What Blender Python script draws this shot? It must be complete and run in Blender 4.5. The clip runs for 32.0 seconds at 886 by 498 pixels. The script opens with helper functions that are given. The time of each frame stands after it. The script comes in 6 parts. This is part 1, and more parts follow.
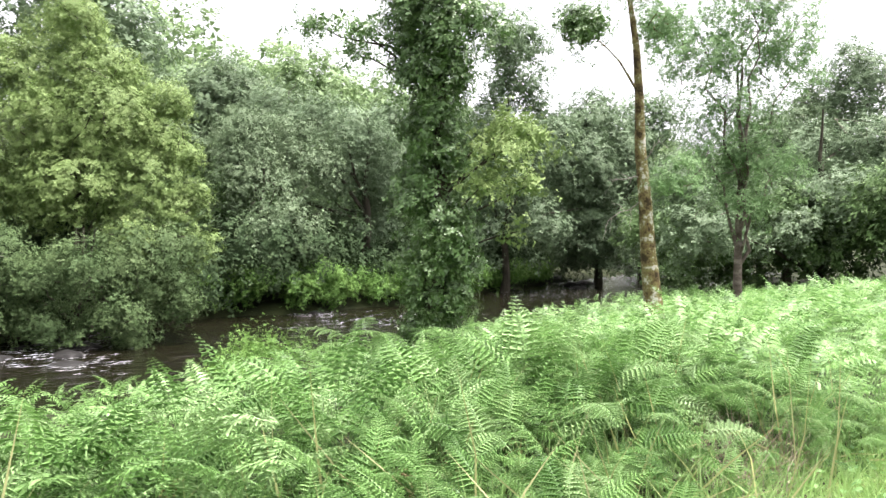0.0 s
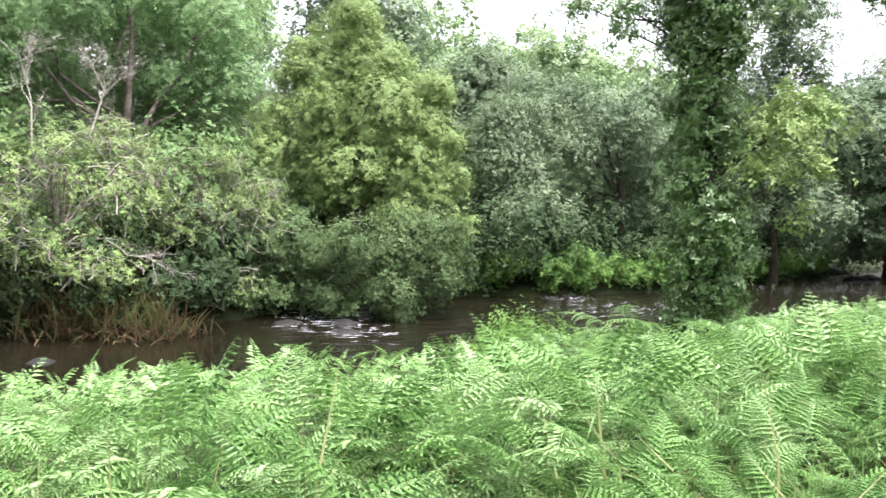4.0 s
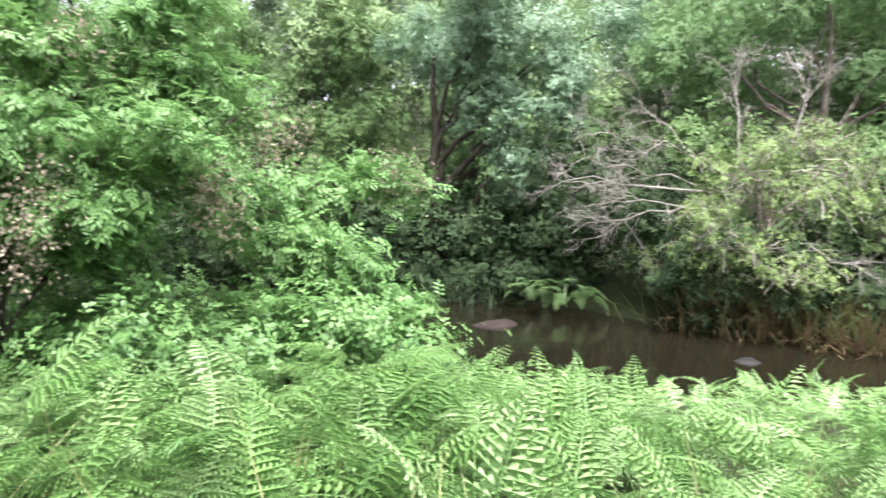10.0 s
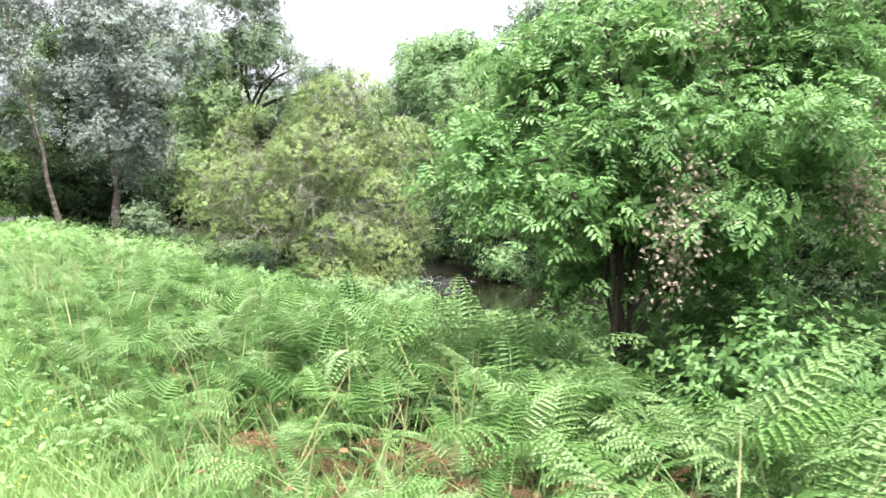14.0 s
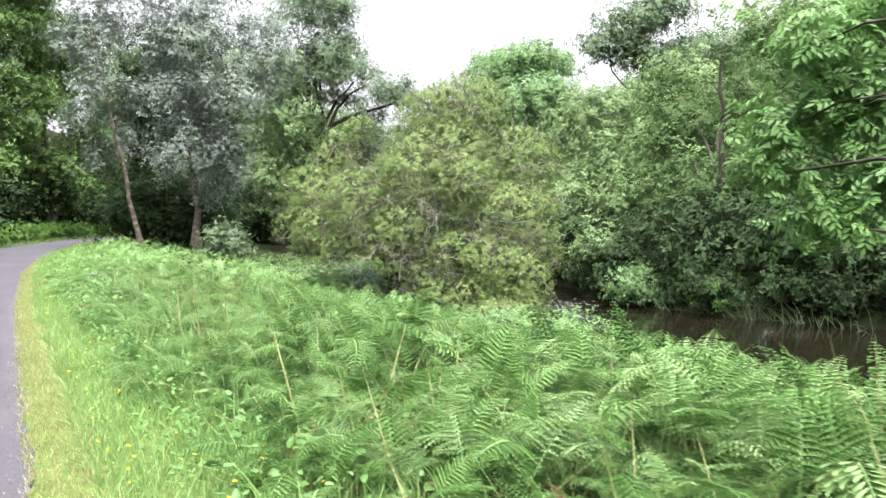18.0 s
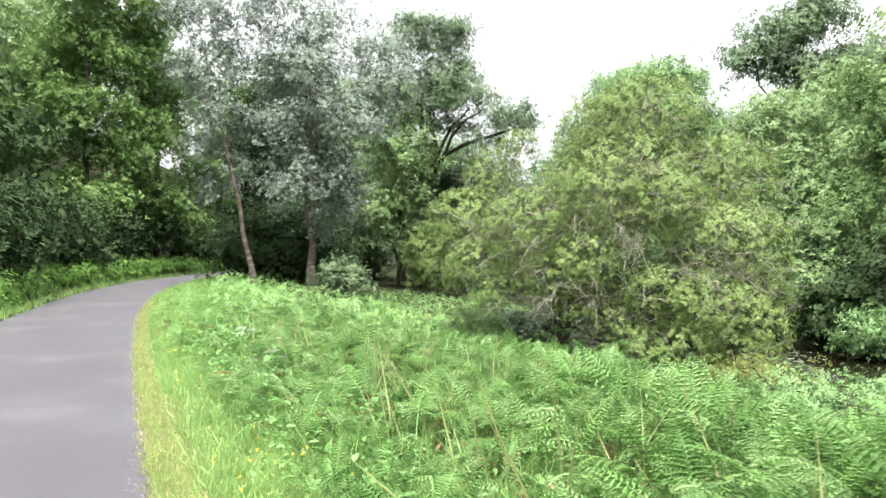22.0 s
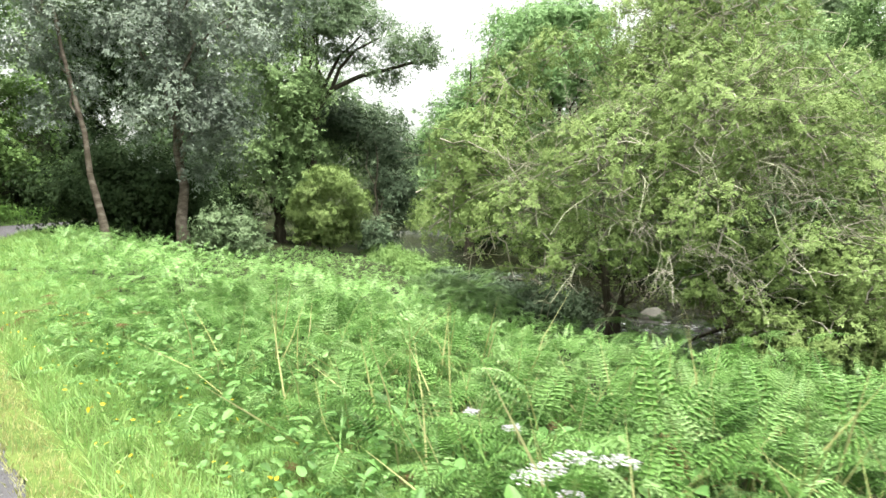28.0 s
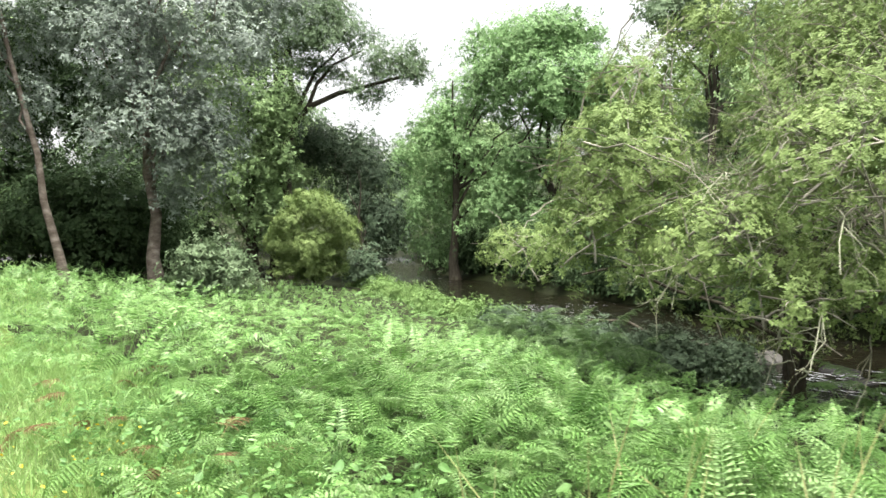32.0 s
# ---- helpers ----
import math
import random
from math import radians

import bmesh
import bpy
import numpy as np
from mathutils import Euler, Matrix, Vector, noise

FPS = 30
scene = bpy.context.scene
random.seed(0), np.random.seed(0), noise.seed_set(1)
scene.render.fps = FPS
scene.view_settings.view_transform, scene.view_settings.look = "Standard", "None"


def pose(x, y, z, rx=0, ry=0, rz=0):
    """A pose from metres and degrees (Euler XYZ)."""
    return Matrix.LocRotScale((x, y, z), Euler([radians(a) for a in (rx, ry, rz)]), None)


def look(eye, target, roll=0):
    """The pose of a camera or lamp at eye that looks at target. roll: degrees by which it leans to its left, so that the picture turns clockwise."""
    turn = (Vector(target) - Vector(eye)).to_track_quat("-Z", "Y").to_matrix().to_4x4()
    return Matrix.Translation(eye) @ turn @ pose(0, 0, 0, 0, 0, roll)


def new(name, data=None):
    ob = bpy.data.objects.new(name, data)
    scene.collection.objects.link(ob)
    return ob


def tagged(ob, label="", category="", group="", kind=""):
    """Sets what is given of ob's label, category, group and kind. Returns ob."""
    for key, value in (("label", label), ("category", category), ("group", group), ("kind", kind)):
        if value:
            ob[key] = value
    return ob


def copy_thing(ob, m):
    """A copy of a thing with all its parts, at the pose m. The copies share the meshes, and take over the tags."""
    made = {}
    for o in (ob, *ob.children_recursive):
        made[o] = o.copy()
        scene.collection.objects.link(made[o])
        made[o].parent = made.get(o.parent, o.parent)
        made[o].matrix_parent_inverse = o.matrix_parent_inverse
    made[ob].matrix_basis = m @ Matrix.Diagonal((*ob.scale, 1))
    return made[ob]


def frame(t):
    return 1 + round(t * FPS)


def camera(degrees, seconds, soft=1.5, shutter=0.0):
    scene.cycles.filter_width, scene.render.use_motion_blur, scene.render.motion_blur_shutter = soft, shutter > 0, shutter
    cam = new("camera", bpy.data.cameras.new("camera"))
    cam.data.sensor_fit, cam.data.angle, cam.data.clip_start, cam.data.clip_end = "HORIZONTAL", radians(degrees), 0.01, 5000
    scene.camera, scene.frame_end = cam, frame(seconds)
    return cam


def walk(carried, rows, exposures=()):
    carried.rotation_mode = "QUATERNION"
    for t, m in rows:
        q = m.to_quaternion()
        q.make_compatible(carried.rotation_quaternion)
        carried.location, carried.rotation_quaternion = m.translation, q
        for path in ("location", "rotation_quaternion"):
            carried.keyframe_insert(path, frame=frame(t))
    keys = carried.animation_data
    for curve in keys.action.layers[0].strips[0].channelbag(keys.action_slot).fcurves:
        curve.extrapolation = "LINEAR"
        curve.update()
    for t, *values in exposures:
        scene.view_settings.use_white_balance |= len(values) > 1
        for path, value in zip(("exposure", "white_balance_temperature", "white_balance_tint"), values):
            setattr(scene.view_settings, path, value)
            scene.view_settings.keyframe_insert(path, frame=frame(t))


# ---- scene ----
EXPOSURES = [(0.0, 2.02, 6450, 16), (7.0, 2.2, 6100, 17), (13.0, 2.2, 6250, 16), (17.5, 1.85, 6350, 12), (24.0, 1.86, 6700, 3), (28.0, 1.88, 6850, 0), (32.0, 1.8, 6600, 8)]
cam = camera(62.30, 32.0, 1.5, 0.4)
PATH = [
    (0, (0.391, -4.212, 1.604), (3.700, -7.960, 1.557), 1.16),
    (0.5, (0.404, -4.192, 1.606), (3.796, -7.865, 1.524), 1.25),
    (1, (0.419, -4.177, 1.604), (3.924, -7.742, 1.502), 1.64),
    (1.5, (0.436, -4.164, 1.606), (4.075, -7.591, 1.494), 2.03),
    (2, (0.456, -4.152, 1.609), (4.254, -7.402, 1.480), 2.02),
    (2.5, (0.481, -4.134, 1.613), (4.430, -7.197, 1.466), 2.13),
    (3, (0.509, -4.127, 1.614), (4.595, -7.003, 1.446), 2.12),
    (3.5, (0.545, -4.114, 1.615), (4.768, -6.783, 1.428), 2.16),
    (5.5, (0.674, -4.067, 1.602), (5.340, -5.842, 1.320), 2.18),
    (6, (0.689, -4.027, 1.617), (5.448, -5.533, 1.325), 2.25),
    (6.5, (0.690, -3.987, 1.627), (5.525, -5.229, 1.335), 1.87),
    (7, (0.702, -3.949, 1.622), (5.600, -4.907, 1.318), 1.60),
    (7.5, (0.713, -3.892, 1.617), (5.667, -4.495, 1.310), 1.66),
    (8, (0.725, -3.820, 1.626), (5.710, -4.045, 1.311), 2.08),
    (8.5, (0.751, -3.756, 1.621), (5.738, -3.623, 1.296), 2.25),
    (9, (0.777, -3.691, 1.613), (5.737, -3.160, 1.272), 1.95),
    (9.5, (0.778, -3.606, 1.611), (5.646, -2.515, 1.270), 1.39),
    (10, (0.769, -3.528, 1.609), (5.468, -1.849, 1.291), 1.23),
    (10.5, (0.794, -3.514, 1.599), (5.202, -1.174, 1.300), 0.69),
    (11, (0.769, -3.429, 1.581), (4.698, -0.350, 1.298), 0.37),
    (11.5, (0.702, -3.249, 1.566), (4.249, 0.262, 1.267), 0.46),
    (12, (0.644, -3.070, 1.550), (4.017, 0.608, 1.232), 0.84),
    (12.5, (0.651, -2.916, 1.547), (3.845, 0.914, 1.189), 0.80),
    (13, (0.693, -2.759, 1.570), (3.654, 1.258, 1.253), 0.37),
    (13.5, (0.714, -2.574, 1.573), (3.549, 1.534, 1.268), 0.02),
    (14, (0.636, -2.309, 1.565), (3.453, 1.811, 1.267), -0.26),
    (14.5, (0.561, -2.094, 1.581), (3.340, 2.050, 1.257), -1.15),
    (15, (0.534, -1.896, 1.578), (3.173, 2.338, 1.257), -1.27),
    (15.5, (0.508, -1.635, 1.582), (2.985, 2.701, 1.347), -1.26),
    (17.5, (0.002, -0.000, 1.571), (2.281, 4.447, 1.423), 0.49),
    (18, (-0.066, 0.500, 1.580), (2.478, 4.801, 1.404), -0.77),
    (18.5, (-0.103, 1.022, 1.588), (2.292, 5.409, 1.456), -0.59),
    (19, (-0.132, 1.559, 1.584), (2.142, 6.011, 1.496), -0.60),
    (19.5, (-0.144, 2.093, 1.583), (2.021, 6.597, 1.437), -0.38),
    (20, (-0.155, 2.612, 1.581), (1.878, 7.176, 1.399), 0.53),
    (20.5, (-0.155, 3.147, 1.597), (1.903, 7.700, 1.406), -0.02),
    (21, (-0.158, 3.693, 1.599), (1.766, 8.308, 1.584), -0.40),
    (21.5, (-0.173, 4.221, 1.581), (1.750, 8.832, 1.766), -0.69),
    (22, (-0.157, 4.715, 1.570), (1.858, 9.291, 1.641), -1.03),
    (22.5, (-0.153, 5.192, 1.539), (1.860, 9.769, 1.470), -1.09),
    (23, (-0.134, 5.678, 1.531), (2.083, 10.156, 1.353), -1.27),
    (23.5, (-0.103, 6.177, 1.528), (2.141, 10.640, 1.315), -2.05),
    (24, (-0.066, 6.677, 1.534), (2.367, 11.038, 1.269), -1.51),
    (24.5, (-0.001, 7.182, 1.543), (2.452, 11.538, 1.459), -1.65),
    (26.5, (-0.438, 9.583, 1.646), (2.470, 13.646, 1.465), -0.02),
    (27, (-0.485, 10.151, 1.605), (2.439, 14.204, 1.456), -0.44),
    (27.5, (-0.497, 10.705, 1.566), (2.425, 14.759, 1.392), -0.16),
    (28, (-0.473, 11.242, 1.560), (2.503, 15.252, 1.299), -0.20),
    (28.5, (-0.431, 11.775, 1.583), (2.501, 15.820, 1.399), -0.27),
    (29, (-0.386, 12.299, 1.623), (2.612, 16.300, 1.522), -1.01),
    (29.5, (-0.364, 12.822, 1.629), (2.663, 16.801, 1.556), -1.13),
    (30, (-0.373, 13.366, 1.609), (2.657, 17.343, 1.607), -1.56),
    (30.5, (-0.406, 13.916, 1.610), (2.653, 17.871, 1.617), -1.81),
    (31, (-0.437, 14.474, 1.646), (2.691, 18.373, 1.683), -1.53),
    (31.5, (-0.459, 15.019, 1.669), (2.834, 18.782, 1.593), -1.52),
    (32, (-0.463, 15.501, 1.645), (2.832, 19.261, 1.555), -1.19),
]
walk(cam, [(t, look(eye, target, roll)) for t, eye, target, roll in PATH], EXPOSURES)

# ---------------------------------------------------------------- light and sky
world = bpy.data.worlds.new("sky")
scene.world = world
world.use_nodes = True
wn, wl = world.node_tree.nodes, world.node_tree.links
sky = wn.new("ShaderNodeTexSky")
sky.sky_type = "NISHITA"
sky.sun_disc = False
sky.sun_elevation = radians(78)
sky.sun_rotation = radians(212)
sky.air_density, sky.dust_density, sky.ozone_density = 1.0, 6.0, 1.0
grey = wn.new("ShaderNodeHueSaturation")
grey.inputs["Saturation"].default_value = 0.12
wl.new(sky.outputs[0], grey.inputs["Color"])
wl.new(grey.outputs[0], wn["Background"].inputs["Color"])
wn["Background"].inputs["Strength"].default_value = 0.135
sun_data = bpy.data.lights.new("sun", "SUN")
sun_data.energy, sun_data.angle, sun_data.color = 3.6, radians(34), (1.0, 0.96, 0.9)
sun = new("sun", sun_data)
sun.matrix_world = look((0, 0, 60), (5, 8, 12))


# ---------------------------------------------------------------- materials
def material(name):
    mat = bpy.data.materials.new(name)
    mat.use_nodes = True
    nt = mat.node_tree
    return mat, nt.nodes, nt.links, nt.nodes["Principled BSDF"]


def ramp(nodes, stops):
    r = nodes.new("ShaderNodeValToRGB")
    els = r.color_ramp.elements
    while len(els) < len(stops):
        els.new(0.5)
    for e, (p, c) in zip(els, stops):
        e.position, e.color = p, (*c, 1)
    return r


def leaf_material(name, dark, mid, light, glow=0.35, rough=0.55, patch=1.2, vary=0.3, shine=0.12):
    """Leaves that differ one by one and in broad patches, and let some light through."""
    mat, n, l, b = material(name)
    geo, tex, mix = n.new("ShaderNodeNewGeometry"), n.new("ShaderNodeTexNoise"), n.new("ShaderNodeMath")
    coord = n.new("ShaderNodeTexCoord")
    l.new(coord.outputs["Object"], tex.inputs["Vector"])
    tex.inputs["Scale"].default_value, tex.inputs["Detail"].default_value = patch, 3
    mix.operation = "MULTIPLY_ADD"
    l.new(geo.outputs["Random Per Island"], mix.inputs[0])
    mix.inputs[1].default_value = vary
    sub = n.new("ShaderNodeMath")
    sub.operation = "MULTIPLY_ADD"
    l.new(tex.outputs["Fac"], sub.inputs[0])
    sub.inputs[1].default_value, sub.inputs[2].default_value = 0.8, 0.1 - vary / 2
    l.new(sub.outputs[0], mix.inputs[2])
    soft = lambda c: (0.72 * c[0], 0.70 * c[1], 0.87 * c[2])
    r = ramp(n, [(0.0, soft(dark)), (0.5, soft(mid)), (1.0, soft(light))])
    l.new(mix.outputs[0], r.inputs[0])
    l.new(r.outputs[0], b.inputs["Base Color"])
    b.inputs["Roughness"].default_value = rough
    b.inputs["Specular IOR Level"].default_value = shine
    tr, ms = n.new("ShaderNodeBsdfTranslucent"), n.new("ShaderNodeMixShader")
    l.new(r.outputs[0], tr.inputs["Color"])
    ms.inputs[0].default_value = glow
    l.new(b.outputs[0], ms.inputs[1])
    l.new(tr.outputs[0], ms.inputs[2])
    l.new(ms.outputs[0], n["Material Output"].inputs["Surface"])
    return mat


def rough_material(name, stops, scale, detail=6, rough=0.9, bump=0.4, bump_scale=None, stretch=(1, 1, 1), shine=0.12):
    """Bark, soil, stone and tarmac: two scales of noise in colour, and relief."""
    mat, n, l, b = material(name)
    coord, mp = n.new("ShaderNodeTexCoord"), n.new("ShaderNodeMapping")
    mp.inputs["Scale"].default_value = stretch
    l.new(coord.outputs["Object"], mp.inputs[0])
    a, c = n.new("ShaderNodeTexNoise"), n.new("ShaderNodeTexNoise")
    for t in (a, c):
        l.new(mp.outputs[0], t.inputs["Vector"])
        t.inputs["Detail"].default_value = detail
    a.inputs["Scale"].default_value, c.inputs["Scale"].default_value = scale, bump_scale or scale * 9
    m = n.new("ShaderNodeMath")
    m.operation = "MULTIPLY_ADD"
    l.new(c.outputs["Fac"], m.inputs[0])
    m.inputs[1].default_value = 0.5
    s = n.new("ShaderNodeMath")
    s.operation = "MULTIPLY_ADD"
    l.new(a.outputs["Fac"], s.inputs[0])
    s.inputs[1].default_value, s.inputs[2].default_value = 1.1, -0.3
    l.new(s.outputs[0], m.inputs[2])
    r = ramp(n, [(p, tuple(0.75 * v for v in c)) for p, c in stops])
    l.new(m.outputs[0], r.inputs[0])
    l.new(r.outputs[0], b.inputs["Base Color"])
    b.inputs["Roughness"].default_value, b.inputs["Specular IOR Level"].default_value = rough, shine
    bp = n.new("ShaderNodeBump")
    bp.inputs["Strength"].default_value, bp.inputs["Distance"].default_value = bump, 0.02
    l.new(c.outputs["Fac"], bp.inputs["Height"])
    l.new(bp.outputs[0], b.inputs["Normal"])
    return mat


LEAF = {
    "bracken": leaf_material("bracken_green", (0.07, 0.175, 0.03), (0.22, 0.425, 0.095), (0.38, 0.58, 0.205), 0.36, 0.42, 1.1, 0.8, 0.3),
    "bracken_dry": leaf_material("bracken_brown", (0.11, 0.068, 0.028), (0.25, 0.16, 0.068), (0.40, 0.28, 0.13), 0.25, 0.7),
    "grass": leaf_material("grass_green", (0.18, 0.33, 0.07), (0.32, 0.52, 0.14), (0.47, 0.62, 0.24), 0.4, 0.5, 0.6, 0.5),
    "straw": leaf_material("grass_straw", (0.32, 0.36, 0.11), (0.47, 0.49, 0.18), (0.60, 0.58, 0.28), 0.4, 0.6, 0.8, 0.5),
    "willow": leaf_material("willow_leaves", (0.105, 0.175, 0.04), (0.225, 0.335, 0.09), (0.40, 0.52, 0.175), 0.24),
    "olive": leaf_material("sallow_leaves", (0.088, 0.143, 0.036), (0.205, 0.298, 0.08), (0.375, 0.485, 0.16), 0.24),
    "ash": leaf_material("ash_leaves", (0.0935, 0.187, 0.056), (0.226, 0.385, 0.129), (0.396, 0.572, 0.246), 0.3),
    "alder": leaf_material("alder_leaves", (0.07, 0.115, 0.05), (0.16, 0.235, 0.10), (0.30, 0.40, 0.195), 0.24),
    "poplar": leaf_material("poplar_leaves", (0.127, 0.171, 0.101), (0.248, 0.314, 0.202), (0.451, 0.517, 0.403), 0.22, 0.5, 0.8, 0.5),
    "sycamore": leaf_material("sycamore_leaves", (0.0825, 0.171, 0.0728), (0.204, 0.347, 0.157), (0.396, 0.561, 0.302), 0.28, 0.45, 1.2, 0.35, 0.25),
    "rush": leaf_material("rush_blades", (0.07, 0.11, 0.03), (0.13, 0.17, 0.05), (0.24, 0.26, 0.10), 0.25, 0.5),
    "beech": leaf_material("beech_leaves", (0.065, 0.135, 0.03), (0.17, 0.29, 0.075), (0.33, 0.48, 0.14), 0.32),
    "trailing": leaf_material("trailing_sallow_leaves", (0.036, 0.07, 0.022), (0.092, 0.15, 0.048), (0.21, 0.29, 0.105), 0.18, 0.6, shine=0.06),
    "bank": leaf_material("far_bank_leaves", (0.04, 0.082, 0.022), (0.10, 0.175, 0.05), (0.22, 0.33, 0.105), 0.2, 0.6, shine=0.06),
    "oak": leaf_material("oak_leaves", (0.07, 0.115, 0.05), (0.16, 0.24, 0.105), (0.29, 0.385, 0.19), 0.24),
    # Leaf colour kept near black: the deep shade under the trees is in it.
    "dark": leaf_material("shade_tinted_leaves", (0.02, 0.038, 0.014), (0.047, 0.08, 0.029), (0.11, 0.16, 0.06), 0.13, 0.7, shine=0.03),
    "bright": leaf_material("sapling_leaves", (0.0569, 0.144, 0.0324), (0.16, 0.326, 0.0778), (0.29, 0.47, 0.136), 0.36, 0.45, 1.2, 0.4, 0.22),
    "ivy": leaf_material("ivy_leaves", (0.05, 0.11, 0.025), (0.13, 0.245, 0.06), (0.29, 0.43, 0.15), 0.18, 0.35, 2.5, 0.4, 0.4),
    "wood": leaf_material("woodland_leaves", (0.0935, 0.165, 0.056), (0.226, 0.347, 0.118), (0.407, 0.539, 0.224), 0.28, 0.5, 0.3),
    "herb": leaf_material("bank_herb_leaves", (0.07, 0.17, 0.03), (0.165, 0.325, 0.06), (0.29, 0.45, 0.10), 0.3),
    "rusty": leaf_material("rusty_bramble_leaves", (0.08, 0.13, 0.03), (0.18, 0.225, 0.055), (0.31, 0.25, 0.08), 0.3),
    "reed": leaf_material("reed_blades", (0.10, 0.06, 0.03), (0.17, 0.12, 0.055), (0.13, 0.18, 0.05), 0.2, 0.6),
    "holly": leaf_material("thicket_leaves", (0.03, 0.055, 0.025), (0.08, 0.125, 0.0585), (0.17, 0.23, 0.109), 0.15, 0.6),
    "seed": leaf_material("dry_seed_heads", (0.18, 0.15, 0.09), (0.35, 0.30, 0.18), (0.50, 0.44, 0.30), 0.25, 0.8),
    "petal": leaf_material("white_petals", (0.42, 0.40, 0.38), (0.53, 0.51, 0.48), (0.64, 0.62, 0.59), 0.3, 0.6),
    "yellow": leaf_material("yellow_petals", (0.75, 0.55, 0.03), (0.80, 0.62, 0.04), (0.85, 0.70, 0.06), 0.3, 0.5),
}
BARK = rough_material("grey_bark", [(0.2, (0.022, 0.02, 0.015)), (0.55, (0.065, 0.057, 0.042)), (0.9, (0.15, 0.14, 0.105))], 3, stretch=(2, 2, 0.6))
MOSSY = rough_material("mossy_bark", [(0.34, (0.06, 0.045, 0.025)), (0.46, (0.20, 0.15, 0.07)), (0.56, (0.26, 0.24, 0.10)), (0.66, (0.66, 0.62, 0.54))], 3.5, bump=0.9, bump_scale=22)
PALE = rough_material("pale_bark", [(0.2, (0.06, 0.048, 0.04)), (0.5, (0.17, 0.138, 0.115)), (0.85, (0.40, 0.35, 0.31))], 2.5, stretch=(1, 1, 2))
LICHEN = rough_material("green_lichen", [(0.2, (0.12, 0.125, 0.08)), (0.8, (0.33, 0.34, 0.25))], 5)
TWIG = rough_material("lichen_twigs", [(0.2, (0.17, 0.16, 0.125)), (0.8, (0.42, 0.40, 0.34))], 5)
SOIL = rough_material("leaf_mould", [(0.2, (0.010, 0.012, 0.005)), (0.5, (0.02, 0.026, 0.009)), (0.85, (0.04, 0.05, 0.017))], 0.8, bump=0.8, bump_scale=14)
STONE = rough_material("wet_river_stone", [(0.2, (0.008, 0.008, 0.007)), (0.6, (0.02, 0.019, 0.018)), (0.9, (0.05, 0.048, 0.045))], 2.5, rough=0.6, bump=0.7)
TARMAC = rough_material("worn_tarmac", [(0.2, (0.062, 0.058, 0.07)), (0.55, (0.072, 0.068, 0.081)), (0.95, (0.12, 0.115, 0.13))], 0.5, rough=0.85, bump=0.5, bump_scale=110, shine=0.3)
GRIT = rough_material("loose_grit", [(0.3, (0.03, 0.029, 0.03)), (0.55, (0.12, 0.118, 0.12)), (0.8, (0.42, 0.41, 0.41))], 30, bump=0.2)
FOAM = rough_material("river_foam", [(0.2, (0.25, 0.26, 0.27)), (0.8, (0.60, 0.61, 0.62))], 6, rough=0.6)

WATER, n, l, b = material("dark_river_water")
b.inputs["Base Color"].default_value = (0.007, 0.006, 0.0035, 1)
b.inputs["Roughness"].default_value, b.inputs["IOR"].default_value = 0.06, 1.33
coord, mp = n.new("ShaderNodeTexCoord"), n.new("ShaderNodeMapping")
mp.inputs["Scale"].default_value = (1.6, 0.7, 1)
l.new(coord.outputs["Object"], mp.inputs[0])
w1, w2, wa, bp = n.new("ShaderNodeTexNoise"), n.new("ShaderNodeTexNoise"), n.new("ShaderNodeMath"), n.new("ShaderNodeBump")
w1.inputs["Scale"].default_value, w2.inputs["Scale"].default_value = 1.1, 5.0
for w in (w1, w2):
    w.inputs["Detail"].default_value = 3
    l.new(mp.outputs[0], w.inputs["Vector"])
wa.operation = "MULTIPLY_ADD"
wa.inputs[1].default_value = 0.35
l.new(w2.outputs["Fac"], wa.inputs[0])
l.new(w1.outputs["Fac"], wa.inputs[2])
bp.inputs["Distance"].default_value = 0.2
# calm in the middle reach, riffled below and above it
along, low, high, most = n.new("ShaderNodeSeparateXYZ"), n.new("ShaderNodeMapRange"), n.new("ShaderNodeMapRange"), n.new("ShaderNodeMath")
l.new(coord.outputs["Object"], along.inputs[0])
for reach, y0, y1 in ((low, -7.0, -12.0), (high, 15.0, 22.0)):
    l.new(along.outputs["Y"], reach.inputs["Value"])
    for key, value in zip(("From Min", "From Max", "To Min", "To Max"), (y0, y1, 0.035, 0.75)):
        reach.inputs[key].default_value = value
most.operation = "MAXIMUM"
l.new(low.outputs[0], most.inputs[0])
l.new(high.outputs[0], most.inputs[1])
l.new(most.outputs[0], bp.inputs["Strength"])
l.new(wa.outputs[0], bp.inputs["Height"])
l.new(bp.outputs[0], b.inputs["Normal"])


# ---------------------------------------------------------------- mesh tools
def mesh_of(name, verts, faces, mat, smooth=False):
    """A mesh from an array of points and an array of triangles or quads."""
    verts, faces = np.asarray(verts, np.float32), np.asarray(faces, np.int32)
    k = faces.shape[1]
    me = bpy.data.meshes.new(name)
    me.vertices.add(len(verts))
    me.vertices.foreach_set("co", verts.ravel())
    me.loops.add(faces.size)
    me.loops.foreach_set("vertex_index", faces.ravel())
    me.polygons.add(len(faces))
    me.polygons.foreach_set("loop_start", np.arange(0, faces.size, k, dtype=np.int32))
    if smooth:
        me.polygons.foreach_set("use_smooth", np.ones(len(faces), bool))
    me.materials.append(mat)
    me.update(calc_edges=True)
    return me


def part(name, mesh, parent=None, label=""):
    ob = new(name, mesh)
    ob.parent = parent
    return tagged(ob, label)


def base_of(name, x, y, z, label, category, group="", kind=""):
    e = new(name)
    e.location = (x, y, z)
    e.empty_display_size = 0.3
    return tagged(e, label, category, group, kind)


